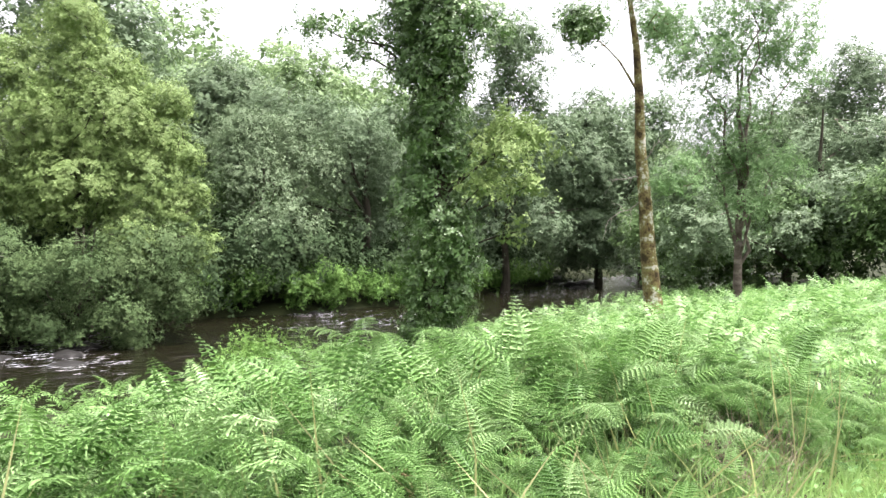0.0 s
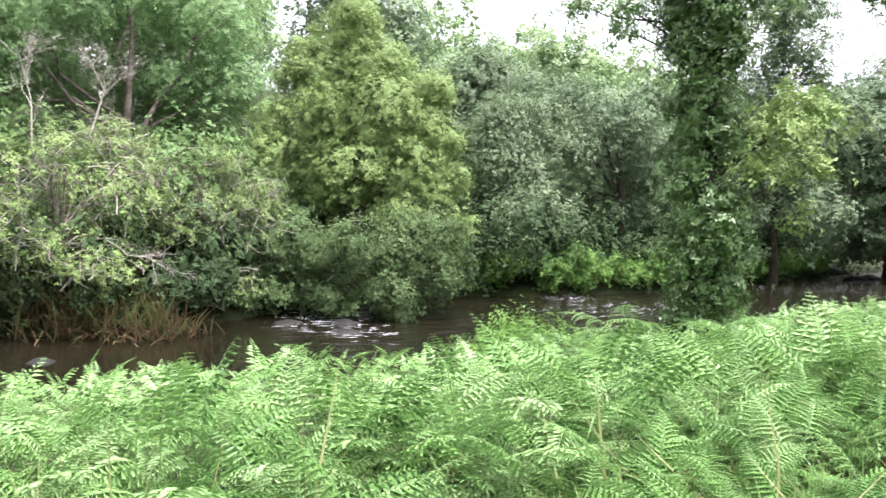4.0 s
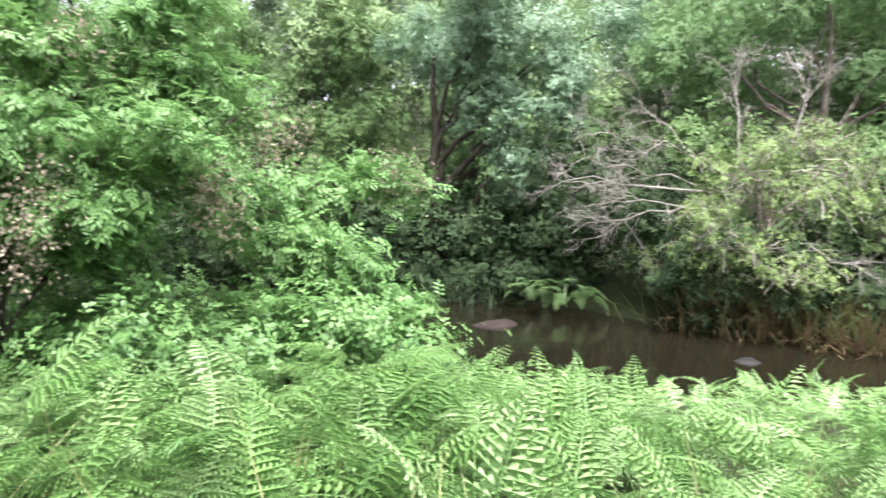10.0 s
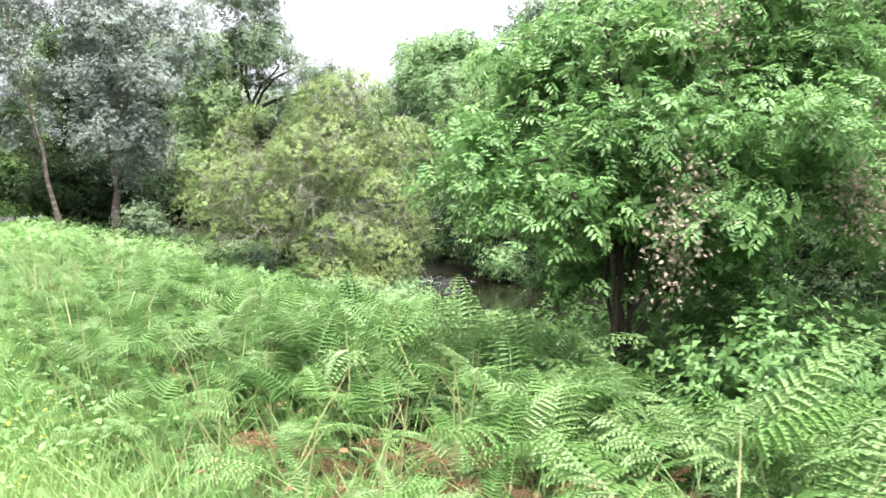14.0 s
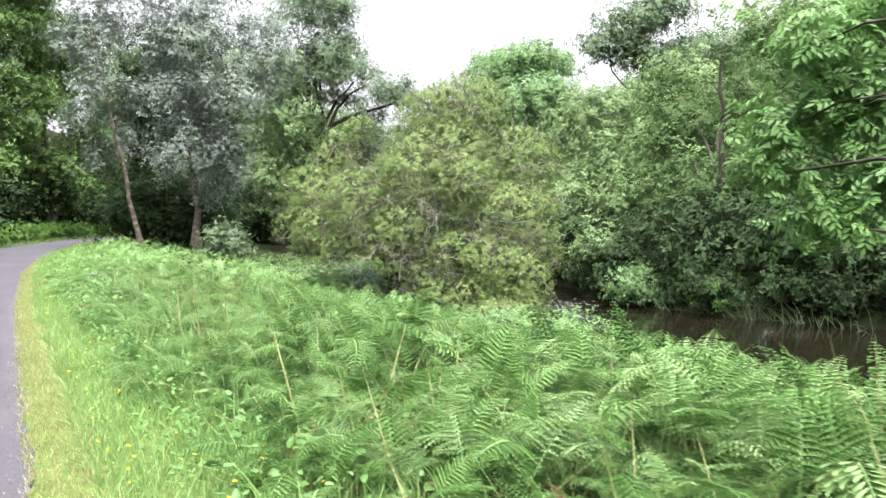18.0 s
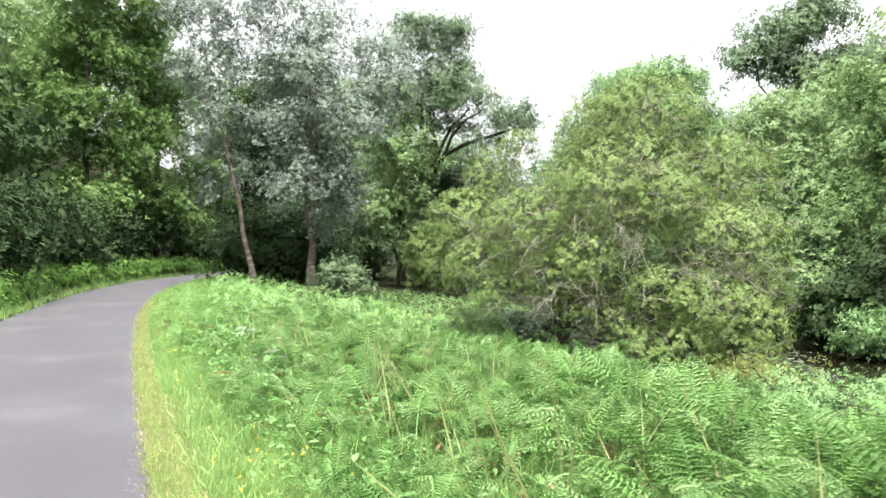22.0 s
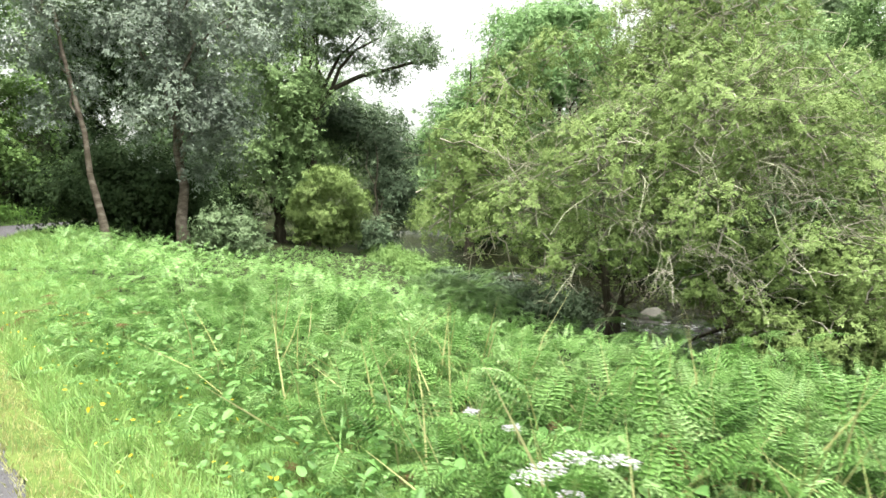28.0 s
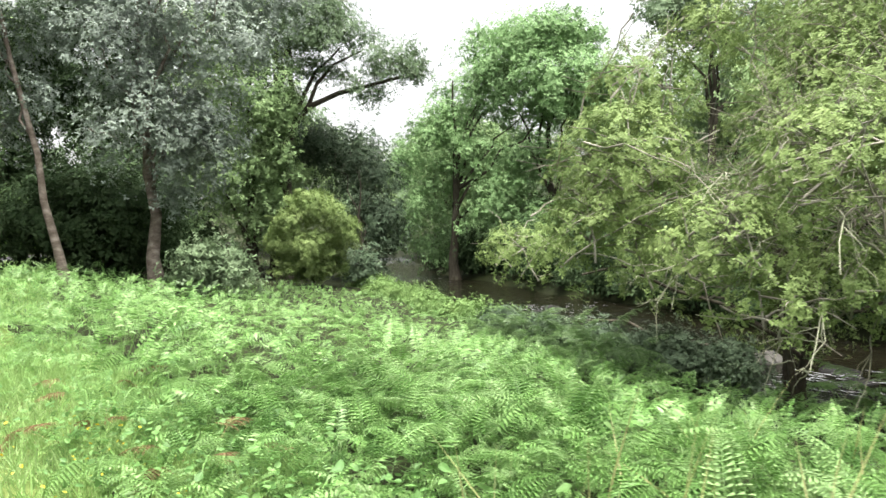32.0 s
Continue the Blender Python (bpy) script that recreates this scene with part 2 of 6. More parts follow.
def unit(v):
    return v / np.maximum(np.linalg.norm(v, axis=-1, keepdims=True), 1e-9)


def strew(tv, tf, at, along, facing, size):
    """Copies of a small template (y along, z facing) at many places, as one pair of arrays."""
    along = unit(along)
    side = unit(np.cross(along, facing))
    up = np.cross(side, along)
    size = np.asarray(size)[:, None, None] if np.ndim(size) == 1 else np.asarray(size)[:, None, :]
    t = tv[None] * size
    v = at[:, None] + t[..., :1] * side[:, None] + t[..., 1:2] * along[:, None] + t[..., 2:] * up[:, None]
    f = tf[None] + (np.arange(len(at)) * len(tv))[:, None, None]
    return v.reshape(-1, 3), f.reshape(-1, tf.shape[1])


def tube(points, radii, sides=8):
    """A tapered tube round a line of points."""
    p, r = np.asarray(points, float), np.asarray(radii, float)
    d = unit(np.gradient(p, axis=0))
    s = unit(np.cross(d, np.array([0.31, 0.95, 0.05])))
    u = np.cross(s, d)
    a = np.linspace(0, 2 * np.pi, sides, endpoint=False)
    v = p[:, None] + r[:, None, None] * (np.cos(a)[None, :, None] * s[:, None] + np.sin(a)[None, :, None] * u[:, None])
    i, j = np.meshgrid(np.arange(len(p) - 1), np.arange(sides), indexing="ij")
    k = (j + 1) % sides
    f = np.stack([i * sides + j, i * sides + k, (i + 1) * sides + k, (i + 1) * sides + j], -1)
    return v.reshape(-1, 3), f.reshape(-1, 4)


def join(pairs):
    vs, fs, n0 = [], [], 0
    for v, f in pairs:
        vs.append(v)
        fs.append(f + n0)
        n0 += len(v)
    return np.concatenate(vs), np.concatenate(fs)


def bent(a, b, rng, sag=0.12, n=6):
    """Points of a crooked line from a to b."""
    a, b = np.asarray(a, float), np.asarray(b, float)
    t = np.linspace(0, 1, n)[:, None]
    far = np.linalg.norm(b - a)
    w = rng.normal(0, 0.035 * far, (n, 3))
    w[0] = w[-1] = 0
    return a + (b - a) * t + w + np.array([0, 0, sag * far]) * (t * (1 - t)) * 4 * 0.5


LEAF_V = np.array([(0, 0, 0), (0.30, 0.45, 0.07), (0, 1, -0.06), (-0.30, 0.45, 0.07)])
LEAF_F = np.array([(0, 1, 2), (0, 2, 3)])
SPRIG_V = np.array([(0.03, 0.0, 0), (0.42, 0.34, 0.06), (0.10, 0.42, 0.0), (-0.03, 0.25, 0), (-0.10, 0.64, 0.02), (-0.44, 0.48, 0.07), (0.02, 0.48, 0.01), (0.20, 0.98, -0.05), (-0.16, 0.84, 0.02)])
SPRIG_F = np.array([(0, 1, 2), (3, 4, 5), (6, 7, 8)])
BROAD_V = np.array([(0, 0, 0), (0.24, 0.14, 0.05), (0.31, 0.42, 0.08), (0.17, 0.78, 0.04), (0, 1, -0.07), (-0.17, 0.78, 0.04), (-0.31, 0.42, 0.08), (-0.24, 0.14, 0.05)])
BROAD_F = np.array([(0, 1, 2), (0, 2, 3), (0, 3, 4), (0, 4, 5), (0, 5, 6), (0, 6, 7)])
BLADE_V = np.array([(-0.5, 0, 0), (0.5, 0, 0), (0.32, 0.55, 0.10), (-0.32, 0.55, 0.10), (0, 1, 0.35)])
BLADE_F = np.array([(0, 1, 2), (0, 2, 3), (3, 2, 4)])


def compound(pairs):
    """A compound leaf of paired lance-shaped leaflets and one at the tip, each folded along its rib (y along, z facing)."""
    v, f = [], []
    for k in range(2 * pairs + 1):
        u, side = (k // 2 + 0.6) / (pairs + 0.6), (1, -1)[k % 2]
        if k == 2 * pairs:
            root, way, far = np.array([0, 0.66, 0.02]), np.array([0, 1.0, -0.25]), 0.36
        else:
            root, way, far = np.array([0, 0.72 * u, 0.05 * u]), unit(np.array([side, 0.55 + 0.3 * u, -0.28])), 0.34 * (1.05 - 0.25 * abs(u - 0.5))
        across = unit(np.cross(way, np.array([0, 0, 1.0]))) * 0.075
        n0 = len(v)
        mid = root + way * far * 0.48
        v += [root, mid + across + (0, 0, 0.025), root + way * far + (0, 0, -0.03), mid - across + (0, 0, 0.025)]
        f += [(n0, n0 + 1, n0 + 2), (n0, n0 + 2, n0 + 3)]
    return np.array(v), np.array(f)


SHAPES = {"sprig": (SPRIG_V, SPRIG_F), "compound": compound(3)}


def sprays(rng, lobes, clumps, per, leaf, twig=0.5, droop=0.1, hollow=0.7, flat=0.45, ragged=0.2, slim=1.0, shape="sprig", inner=0.15):
    """Leaves in small sprays over the skins of lobes (x, y, z, rx, ry, rz), with coarser growth inside them: arrays of a crown, and the sprays' places."""
    lobes = np.asarray(lobes, float)
    area = (lobes[:, 3] * lobes[:, 4] + lobes[:, 3] * lobes[:, 5] + lobes[:, 4] * lobes[:, 5])
    which = rng.choice(len(lobes), clumps, p=area / area.sum())
    d = unit(rng.normal(0, 1, (clumps, 3)))
    d[:, 2] = np.where((d[:, 2] < -0.25) & (rng.random(clumps) < 0.7), -d[:, 2], d[:, 2])
    lump = 1 + ragged * (np.sin(5.1 * d[:, 0] + which * 1.7) + np.sin(6.3 * d[:, 1] + which * 2.3 + 4 * d[:, 2])) * 0.7
    deep = hollow + (1.04 - hollow) * rng.random(clumps) ** 0.55
    c = lobes[which, :3] + lobes[which, 3:] * d * (lump * deep)[:, None]
    way = unit(d * 1.0 + rng.normal(0, 0.45, (clumps, 3)) + np.array([0, 0, 0.25 - droop]))
    s = rng.random((clumps, per, 1))
    length = twig * (0.6 + 0.8 * rng.random((clumps, 1, 1)))
    at = c[:, None] + way[:, None] * (s - 0.5) * length + rng.normal(0, 0.11 * twig, (clumps, per, 3))
    at[..., 2] -= droop * (s[..., 0] ** 2) * length[..., 0]
    out = d[:, None]
    along = 0.5 * way[:, None] + rng.normal(0, 0.8, (clumps, per, 3))
    along = along - 0.8 * (along * out).sum(-1, keepdims=True) * out - np.array([0, 0, droop])
    face = flat * np.array([0, 0, 1.0]) + (1 - flat) * out + rng.normal(0, 0.18, (clumps, per, 3))
    size = leaf * (0.65 + 0.7 * rng.random(clumps * per))
    tv, tf = SHAPES[shape]
    v, f = strew(tv * np.array([slim, 1, 1]), tf, at.reshape(-1, 3), along.reshape(-1, 3), face.reshape(-1, 3), size)
    m = int(inner * clumps * per)
    if m:
        big = leaf * (1.8 if shape == "sprig" else 1.2)
        w2 = rng.choice(len(lobes), m, p=area / area.sum())
        c2 = lobes[w2, :3] + lobes[w2, 3:] * unit(rng.normal(0, 1, (m, 3))) * rng.uniform(0.3, 0.72, (m, 1))
        v, f = join([(v, f), strew(SPRIG_V, SPRIG_F, c2, rng.normal(0, 1, (m, 3)), rng.normal(0, 1, (m, 3)), big * rng.uniform(0.7, 1.2, m))])
    return v, f, c, which


def many_lobes(rng, centre, radii, count, share=0.45):
    """Lobes that together fill an egg-shaped crown with an uneven skin."""
    d = unit(rng.normal(0, 1, (count, 3)))
    d[:, 2] = np.where(d[:, 2] < -0.5, -d[:, 2], d[:, 2])
    radii = np.asarray(radii, float)
    c = np.asarray(centre) + d * radii * (0.52 + 0.14 * rng.random((count, 1)))
    r = radii * share * (0.75 + 0.5 * rng.random((count, 1)))
    core = np.r_[np.asarray(centre, float), radii * 0.62][None]
    return np.concatenate([core, np.concatenate([c, r], 1)])


def tree(name, label, category, x, y, lobes, leaves, bark, seed, girth=0.2, clumps=900, per=14, leaf=0.1, twig=0.5, droop=0.1,
         lean=(0, 0), limbs=6, twigs=40, group="", top=None, hollow=0.74, flat=0.45, ragged=0.16, z=None, stems=1, twig_mat=None, sides=8, wobble=0.008, extra=(), knobs=0, slim=1.0, shape="sprig", inner=0.15, fine=1.0, globe=1.0):
    """A tree: a tapered trunk, limbs to its lobes, twigs and a crown of leaf sprays. Lobes are given from its base."""
    rng = np.random.default_rng(seed)
    leaf, clumps = leaf / fine, int(clumps * fine ** 1.7)
    lobes = np.array(lobes, float)
    z = ground_z(x, y) - 0.06 if z is None else z
    z = float(z)
    lobes[:, 2] -= z
    lobes[:, 3:] *= globe
    whole = lobes
    if knobs:
        d = unit(rng.normal(0, 1, (len(lobes), knobs, 3)) + np.array([0, 0, 0.35]))
        r = lobes[:, None, 3:] * rng.uniform(0.3, 0.5, (len(lobes), knobs, 1))
        c = lobes[:, None, :3] + d * (lobes[:, None, 3:] - 0.55 * r)
        core = lobes * np.array([1, 1, 1, 0.84, 0.84, 0.84])
        lobes = np.concatenate([core, np.concatenate([c, r], 2).reshape(-1, 6)])
    thing = base_of(name, x, y, z, label, category, group)
    v, f, c, which = sprays(rng, lobes, clumps, per, leaf, twig, droop, hollow, flat, ragged, slim, shape, inner)
    top = top or 1.0 * float((lobes[:, 2] + 0.1 * lobes[:, 5]).max()) * 0.8
    t = np.linspace(0, 1, 9)
    for k in range(stems):
        off = rng.normal(0, 0.15, 2) * (stems > 1)
        tip = np.array([lean[0] + off[0] * top * 0.8, lean[1] + off[1] * top * 0.8, top])
        line = np.stack([off[0] * girth * 3 + t * (tip[0] - off[0]), off[1] * girth * 3 + t * (tip[1] - off[1]), t * top - 0.25], 1)
        line[1:-1, :2] += rng.normal(0, wobble * top, (7, 2))
        radii = girth * (1 - 0.86 * t) * (1 + 0.55 * np.exp(-t * 14))
        tv, tf = tube(line, radii * (0.7 if k else 1), sides)
        part("trunk" if stems == 1 else "stem", mesh_of("trunk", tv, tf, bark, True), thing)
        if k == 0:
            trunk = line
    order = np.argsort(-whole[:, 3])[:limbs]
    for k in order:
        hub = whole[k, :3]
        h = np.clip((hub[2] * (0.35 + 0.3 * rng.random())) / top, 0.06, 0.9)
        a = np.array([np.interp(h, t, trunk[:, j]) for j in range(3)])
        pts = bent(a, hub + whole[k, 3:] * rng.normal(0, 0.25, 3), rng, 0.15, 7)
        r0 = girth * (1 - 0.8 * h) * 0.55
        part("limb", mesh_of("limb", *tube(pts, np.linspace(r0, r0 * 0.25, 7), 6), bark, True), thing)
    if twigs:
        some = rng.choice(len(c), min(twigs, len(c)), replace=False)
        pairs = []
        for i in some:
            hub = lobes[which[i], :3]
            a = hub + lobes[which[i], 3:] * rng.normal(0, 0.42, 3)
            a = c[i] + (a - c[i]) * min(1.0, 1.3 / max(np.linalg.norm(a - c[i]), 0.1))
            pairs.append(tube(bent(a, c[i] + (c[i] - a) * (0.4 if twig_mat else 0.15), rng, 0.1, 6), np.linspace(0.016, 0.004, 6) * ((1 + girth) if twig_mat is None else 1.1), 3))
        tagged(part("twigwork", mesh_of("twigwork", *join(pairs), twig_mat or bark, True), thing), kind="stuff")
    tagged(part("crown", mesh_of("crown", v, f, LEAF[leaves]), thing), kind="stuff")
    for more, kind_of, big, count in extra:
        more = np.array(more, float)
        more[:, 2] -= z
        ev, ef, ec, ew = sprays(rng, more, count, 12 if shape == "sprig" else 5, big if shape == "sprig" else big * 1.8, big * 4, droop, slim=slim, shape=shape)
        tagged(part("bough_leaves", mesh_of("bough_leaves", ev, ef, LEAF[kind_of]), thing), kind="stuff")
        for k in range(len(more)):
            hub = more[k, :3]
            h = np.clip(hub[2] / top * 0.85, 0.05, 0.95)
            s0 = np.array([np.interp(h, t, trunk[:, j]) for j in range(3)])
            way = bent(s0, hub, rng, 0.1, 6)
            way[1:-1] = 0.5 * way[1:-1] + 0.25 * (way[:-2] + way[2:])
            part("bough", mesh_of("bough", *tube(way, np.linspace(0.03, 0.008, 6), 5), bark, True), thing)
    return thing


# ---------------------------------------------------------------- the lie of the land
NEAR_Y = [-90, -60, -40, -25, -17, -12, -6, 0, 9, 15, 20, 24, 30, 36, 45, 54, 90]
NEAR_X = [26, 20.5, 18, 15, 13.8, 12.6, 11.8, 11.2, 10.6, 11.0, 11.0, 12, 14.5, 17, 21.5, 26.5, 50]
FAR_Y = [-90, -60, -50, -26, -22, -17, -12, -8, -6.6, -3.5, 0, 3, 8, 12, 15, 19, 24, 31, 36, 45, 54, 90]
FAR_X = [36, 31, 28.5, 21.4, 21.0, 21.4, 21.5, 18, 16.2, 17.3, 19.3, 19.5, 17.5, 16.5, 16.4, 16.9, 19, 22.5, 24, 28.5, 33, 58]
EDGE_Y = [-90, -40, 0, 15, 20, 27, 34, 40, 47, 54, 60, 66, 74]
EDGE_X = [0.5, 0.3, 0.02, 0.02, 0.08, 0.3, 0.9, 1.8, 3.6, 7.0, 11.5, 18, 30]
ROAD_WIDE = 3.3


def edge_x(y):
    return np.interp(y, EDGE_Y, EDGE_X)


def near_x(y):
    return np.interp(y, NEAR_Y, NEAR_X) + 0.35 * np.sin(y * 0.9) + 0.2 * np.sin(y * 2.3 + 1)


def far_x(y):
    return np.interp(y, FAR_Y, FAR_X) + 0.3 * np.sin(y * 1.1 + 2)


def ground_z(x, y):
    """Height of the ground: road and verge level, a fall to the river, its bed, and the wooded slopes on both sides."""
    x, y = np.asarray(x, float), np.asarray(y, float)
    n_, f_, e_ = near_x(y), far_x(y), edge_x(y)
    lift = np.interp(y, [-90, 20, 40, 70, 120], [0, 0, 0.45, 1.3, 2.0])
    s = (x - (e_ + 2)) / np.maximum(n_ - 0.7 - (e_ + 2), 1)
    land = np.where(x < e_ + 2, 0.0, np.interp(s, [0, 0.2, 0.6, 1.0], [0, -0.1, -0.55, -0.85])) + lift * np.interp(s, [0, 1], [1, 0])
    bed = np.interp(x - n_, [-0.7, 0.3, 2], [-0.85, -1.3, -1.7])
    out = np.where(x < n_ - 0.7, land, bed)
    right = np.interp(x - f_, [-1.5, -0.2, 0.4, 3, 10, 30, 60, 120, 500], [-1.6, -1.15, -0.7, -0.35, 0.6, 6, 15, 26, 30])
    out = np.where(x > f_ - 1.5, np.maximum(right, -1.7), out)
    left = np.interp((e_ - ROAD_WIDE) - x, [0, 0.8, 3, 8, 40, 120, 500], [0, 0.0, 0.9, 2.6, 16, 30, 34])
    out = np.where(x < e_ - ROAD_WIDE, left + lift, out)
    rough = 0.05 * np.sin(1.7 * x + 0.6 * y) * np.sin(1.3 * y - 0.4 * x) * (x > e_ + 1)
    return out + rough


def spaced(*runs):
    return np.unique(np.concatenate([np.arange(a, b, s) for a, b, s in runs]).round(3))


gx = spaced((-500, -40, 40), (-40, -6, 3), (-6, 36, 0.45), (36, 70, 3), (70, 520, 40))
gy = spaced((-500, -80, 40), (-80, -30, 3), (-30, 60, 0.7), (60, 100, 3), (100, 520, 40))
GX, GY = np.meshgrid(gx, gy, indexing="ij")
i, j = np.meshgrid(np.arange(len(gx) - 1), np.arange(len(gy) - 1), indexing="ij")
q = len(gy)
ground = new("ground", mesh_of("ground", np.stack([GX, GY, ground_z(GX, GY)], -1).reshape(-1, 3),
             np.stack([i * q + j, (i + 1) * q + j, (i + 1) * q + j + 1, i * q + j + 1], -1).reshape(-1, 4), SOIL, True))
tagged(ground, "dark leaf-mould soil under bracken, falling to a river", "ground", kind="structure")

ry = np.arange(-88, 90, 1.0)
side = np.stack([near_x(ry) - 1.5, ry, 0 * ry - 1.0], 1)
other = np.stack([far_x(ry) + 1.5, ry, 0 * ry - 1.0], 1)
k = np.arange(len(ry) - 1)
water = new("water", mesh_of("water", np.concatenate([side, other]), np.stack([k, k + len(ry), k + 1 + len(ry), k + 1], 1), WATER, True))
tagged(water, "dark peaty river water with small ripples", "river", kind="structure")

ry = np.concatenate([np.arange(-60, -6, 2.0), np.arange(-6, 34, 0.12), np.arange(34, 72, 0.7)])
cols = np.linspace(0, 1, 9)
rv = np.stack([edge_x(ry)[:, None] - ROAD_WIDE * cols[None] + (0.022 * np.sin(ry * 2.1) + 0.014 * np.sin(ry * 7.3 + 1) + 0.009 * np.sin(ry * 19))[:, None] * (cols == 0),
               np.repeat(ry[:, None], 9, 1), 0 * ry[:, None] + 0.02 * np.sin(cols * np.pi)[None]], -1)
rv[..., 2] += np.interp(ry, [-90, 20, 40, 70, 120], [0, 0, 0.45, 1.3, 2.0])[:, None] + 0.015
i, j = np.meshgrid(np.arange(len(ry) - 1), np.arange(8), indexing="ij")
road = new("road", mesh_of("road", rv.reshape(-1, 3), np.stack([i * 9 + j, (i + 1) * 9 + j, (i + 1) * 9 + j + 1, i * 9 + j + 1], -1).reshape(-1, 4), TARMAC, True))
tagged(road, "narrow grey tarmac lane with a worn grassy edge", "road", kind="structure")

VERGE = rough_material("trodden_turf", [(0.2, (0.05, 0.085, 0.02)), (0.55, (0.10, 0.145, 0.038)), (0.9, (0.16, 0.185, 0.06))], 3.0, bump=0.8, bump_scale=30)
ry = np.concatenate([np.arange(-40, -6, 0.8), np.arange(-6, 34, 0.12), np.arange(34, 66, 0.8)])
cols = np.linspace(0.0, 1.6, 6)
vx = edge_x(ry)[:, None] + cols[None] + (0.02 * np.sin(ry * 3.3) + 0.015 * np.sin(ry * 9.1) + 0.01 * np.sin(ry * 23))[:, None] * (cols == 0)
vv = np.stack([vx, np.repeat(ry[:, None], 6, 1), ground_z(vx, ry[:, None]) + 0.024 - 0.004 * cols[None]], -1)
i, j = np.meshgrid(np.arange(len(ry) - 1), np.arange(5), indexing="ij")
verge = new("verge", mesh_of("verge", vv.reshape(-1, 3), np.stack([i * 6 + j, i * 6 + j + 1, (i + 1) * 6 + j + 1, (i + 1) * 6 + j], -1).reshape(-1, 4), VERGE, True))
tagged(verge, "green turf strip beside the tarmac", "verge", kind="structure")


# ---------------------------------------------------------------- bracken
def frond(rng, pairs, pinnules, arch, stalk=0.6):
    """One bracken frond, about 1.2 m long: stalk, arching rib and feathery side leaflets that taper to the tip. z up, y outward."""
    s = np.linspace(0, 1, 24)
    th = 0.08 + arch * np.clip(s - 0.15, 0, 1) ** 1.1
    step = 1.2 / 23
    y = np.concatenate([[0], np.cumsum(np.sin(th[:-1]) * step)])
    z = np.concatenate([[0], np.cumsum(np.cos(th[:-1]) * step)])
    sway = 0.06 * rng.normal()
    at = lambda u: np.array([sway * np.sin(u * 2.6), np.interp(u, s, y), np.interp(u, s, z)])
    way = lambda u: np.array([0.0, np.sin(np.interp(u, s, th)), np.cos(np.interp(u, s, th))])
    V, F = [], []
    x1 = np.array([1.0, 0, 0])
    sink = np.array([0, 0, -1.0])

    def point(p):
        V.append(p)
        return len(V) - 1

    stations = np.concatenate([np.linspace(0, stalk, 3)[:-1], stalk + (1 - stalk) * (np.arange(pairs + 1) / pairs) ** 0.9])
    rib = [(point(at(u) - x1 * 0.005 * (1.1 - u)), point(at(u) + x1 * 0.005 * (1.1 - u))) for u in stations]
    gap = 1 if pinnules else 2
    for a, b in zip(rib[:-gap:gap], rib[gap::gap]):
        F.extend([(a[0], a[1], b[1]), (a[0], b[1], b[0])])
    for i in range(pairs):
        u = (i / pairs) ** 0.9
        t = way(stalk + (1 - stalk) * u)
        nrm = np.cross(x1, t)
        root = at(stalk + (1 - stalk) * u)
        for k, side in enumerate((-1, 1)):
            length = (0.18 * (1 - u) ** 0.9 + 0.012) * (0.78 + 0.22 * min(u * 6, 1)) * (0.86 + 0.28 * rng.random())
            d = unit(side * x1 + t * (0.28 + 0.4 * u) + nrm * rng.normal(0.05, 0.09))
            curl = rng.uniform(0.12, 0.5)
            start = rib[i + 2][k]
            if not pinnules:
                w = length * 0.075 + 0.005
                m = root + d * length * 0.4 + sink * length * 0.03
                a, b = point(m - t * w), point(m + t * w)
                tip = point(root + d * length * 0.97 + sink * length * curl)
                F.extend([(start, a, b), (a, tip, b)])
                continue
            across = unit(np.cross(np.cross(d, t), d))
            many = max(2, int(round(pinnules * length / 0.16)))
            last = start
            for j in range(many):
                v0, v1 = j / many, (j + 1) / many
                p0 = root + d * length * v0 + sink * length * curl * v0 * v0
                p1 = root + d * length * v1 + sink * length * curl * v1 * v1
                w = (0.026 * (1 - v0) ** 0.55 + 0.003) * min(length / 0.12, 1) * (0.8 + 0.4 * rng.random())
                here = point(p1)
                for e in (-1, 1):
                    F.append((last, here, point(p0 + (p1 - p0) * 1.15 + e * across * w + sink * w * 0.3)))
                last = here
    return np.array(V), np.array(F)


FRNG = np.random.default_rng(5)
FRONDS = {
    "near": [frond(FRNG, 15, 7, a) for a in (1.6, 2.0, 2.4, 2.8, 3.2)],
    "mid": [frond(FRNG, 13, 3, a) for a in (1.6, 2.1, 2.6, 3.1)],
    "far": [frond(FRNG, 12, 0, a) for a in (1.6, 2.1, 2.6)],
}


def spread(kind, at, size, turn, tilt, rng):
    """Fronds of one kind at places on the ground, as arrays."""
    out = []
    pick = rng.integers(0, len(FRONDS[kind]), len(at))
    for k, (v, f) in enumerate(FRONDS[kind]):
        m = pick == k
        if not m.any():
            continue
        c, s = np.cos(turn[m]), np.sin(turn[m])
        along = np.stack([c * np.cos(tilt[m]), s * np.cos(tilt[m]), -np.sin(tilt[m])], 1)
        up = np.stack([c * np.sin(tilt[m]), s * np.sin(tilt[m]), np.cos(tilt[m])], 1)
        roll = rng.normal(0, 0.3, (m.sum(), 1))
        up = up * np.cos(roll) + np.cross(along, up) * np.sin(roll)
        out.append(strew(v, f, at[m], along, up, size[m]))
    return join(out)


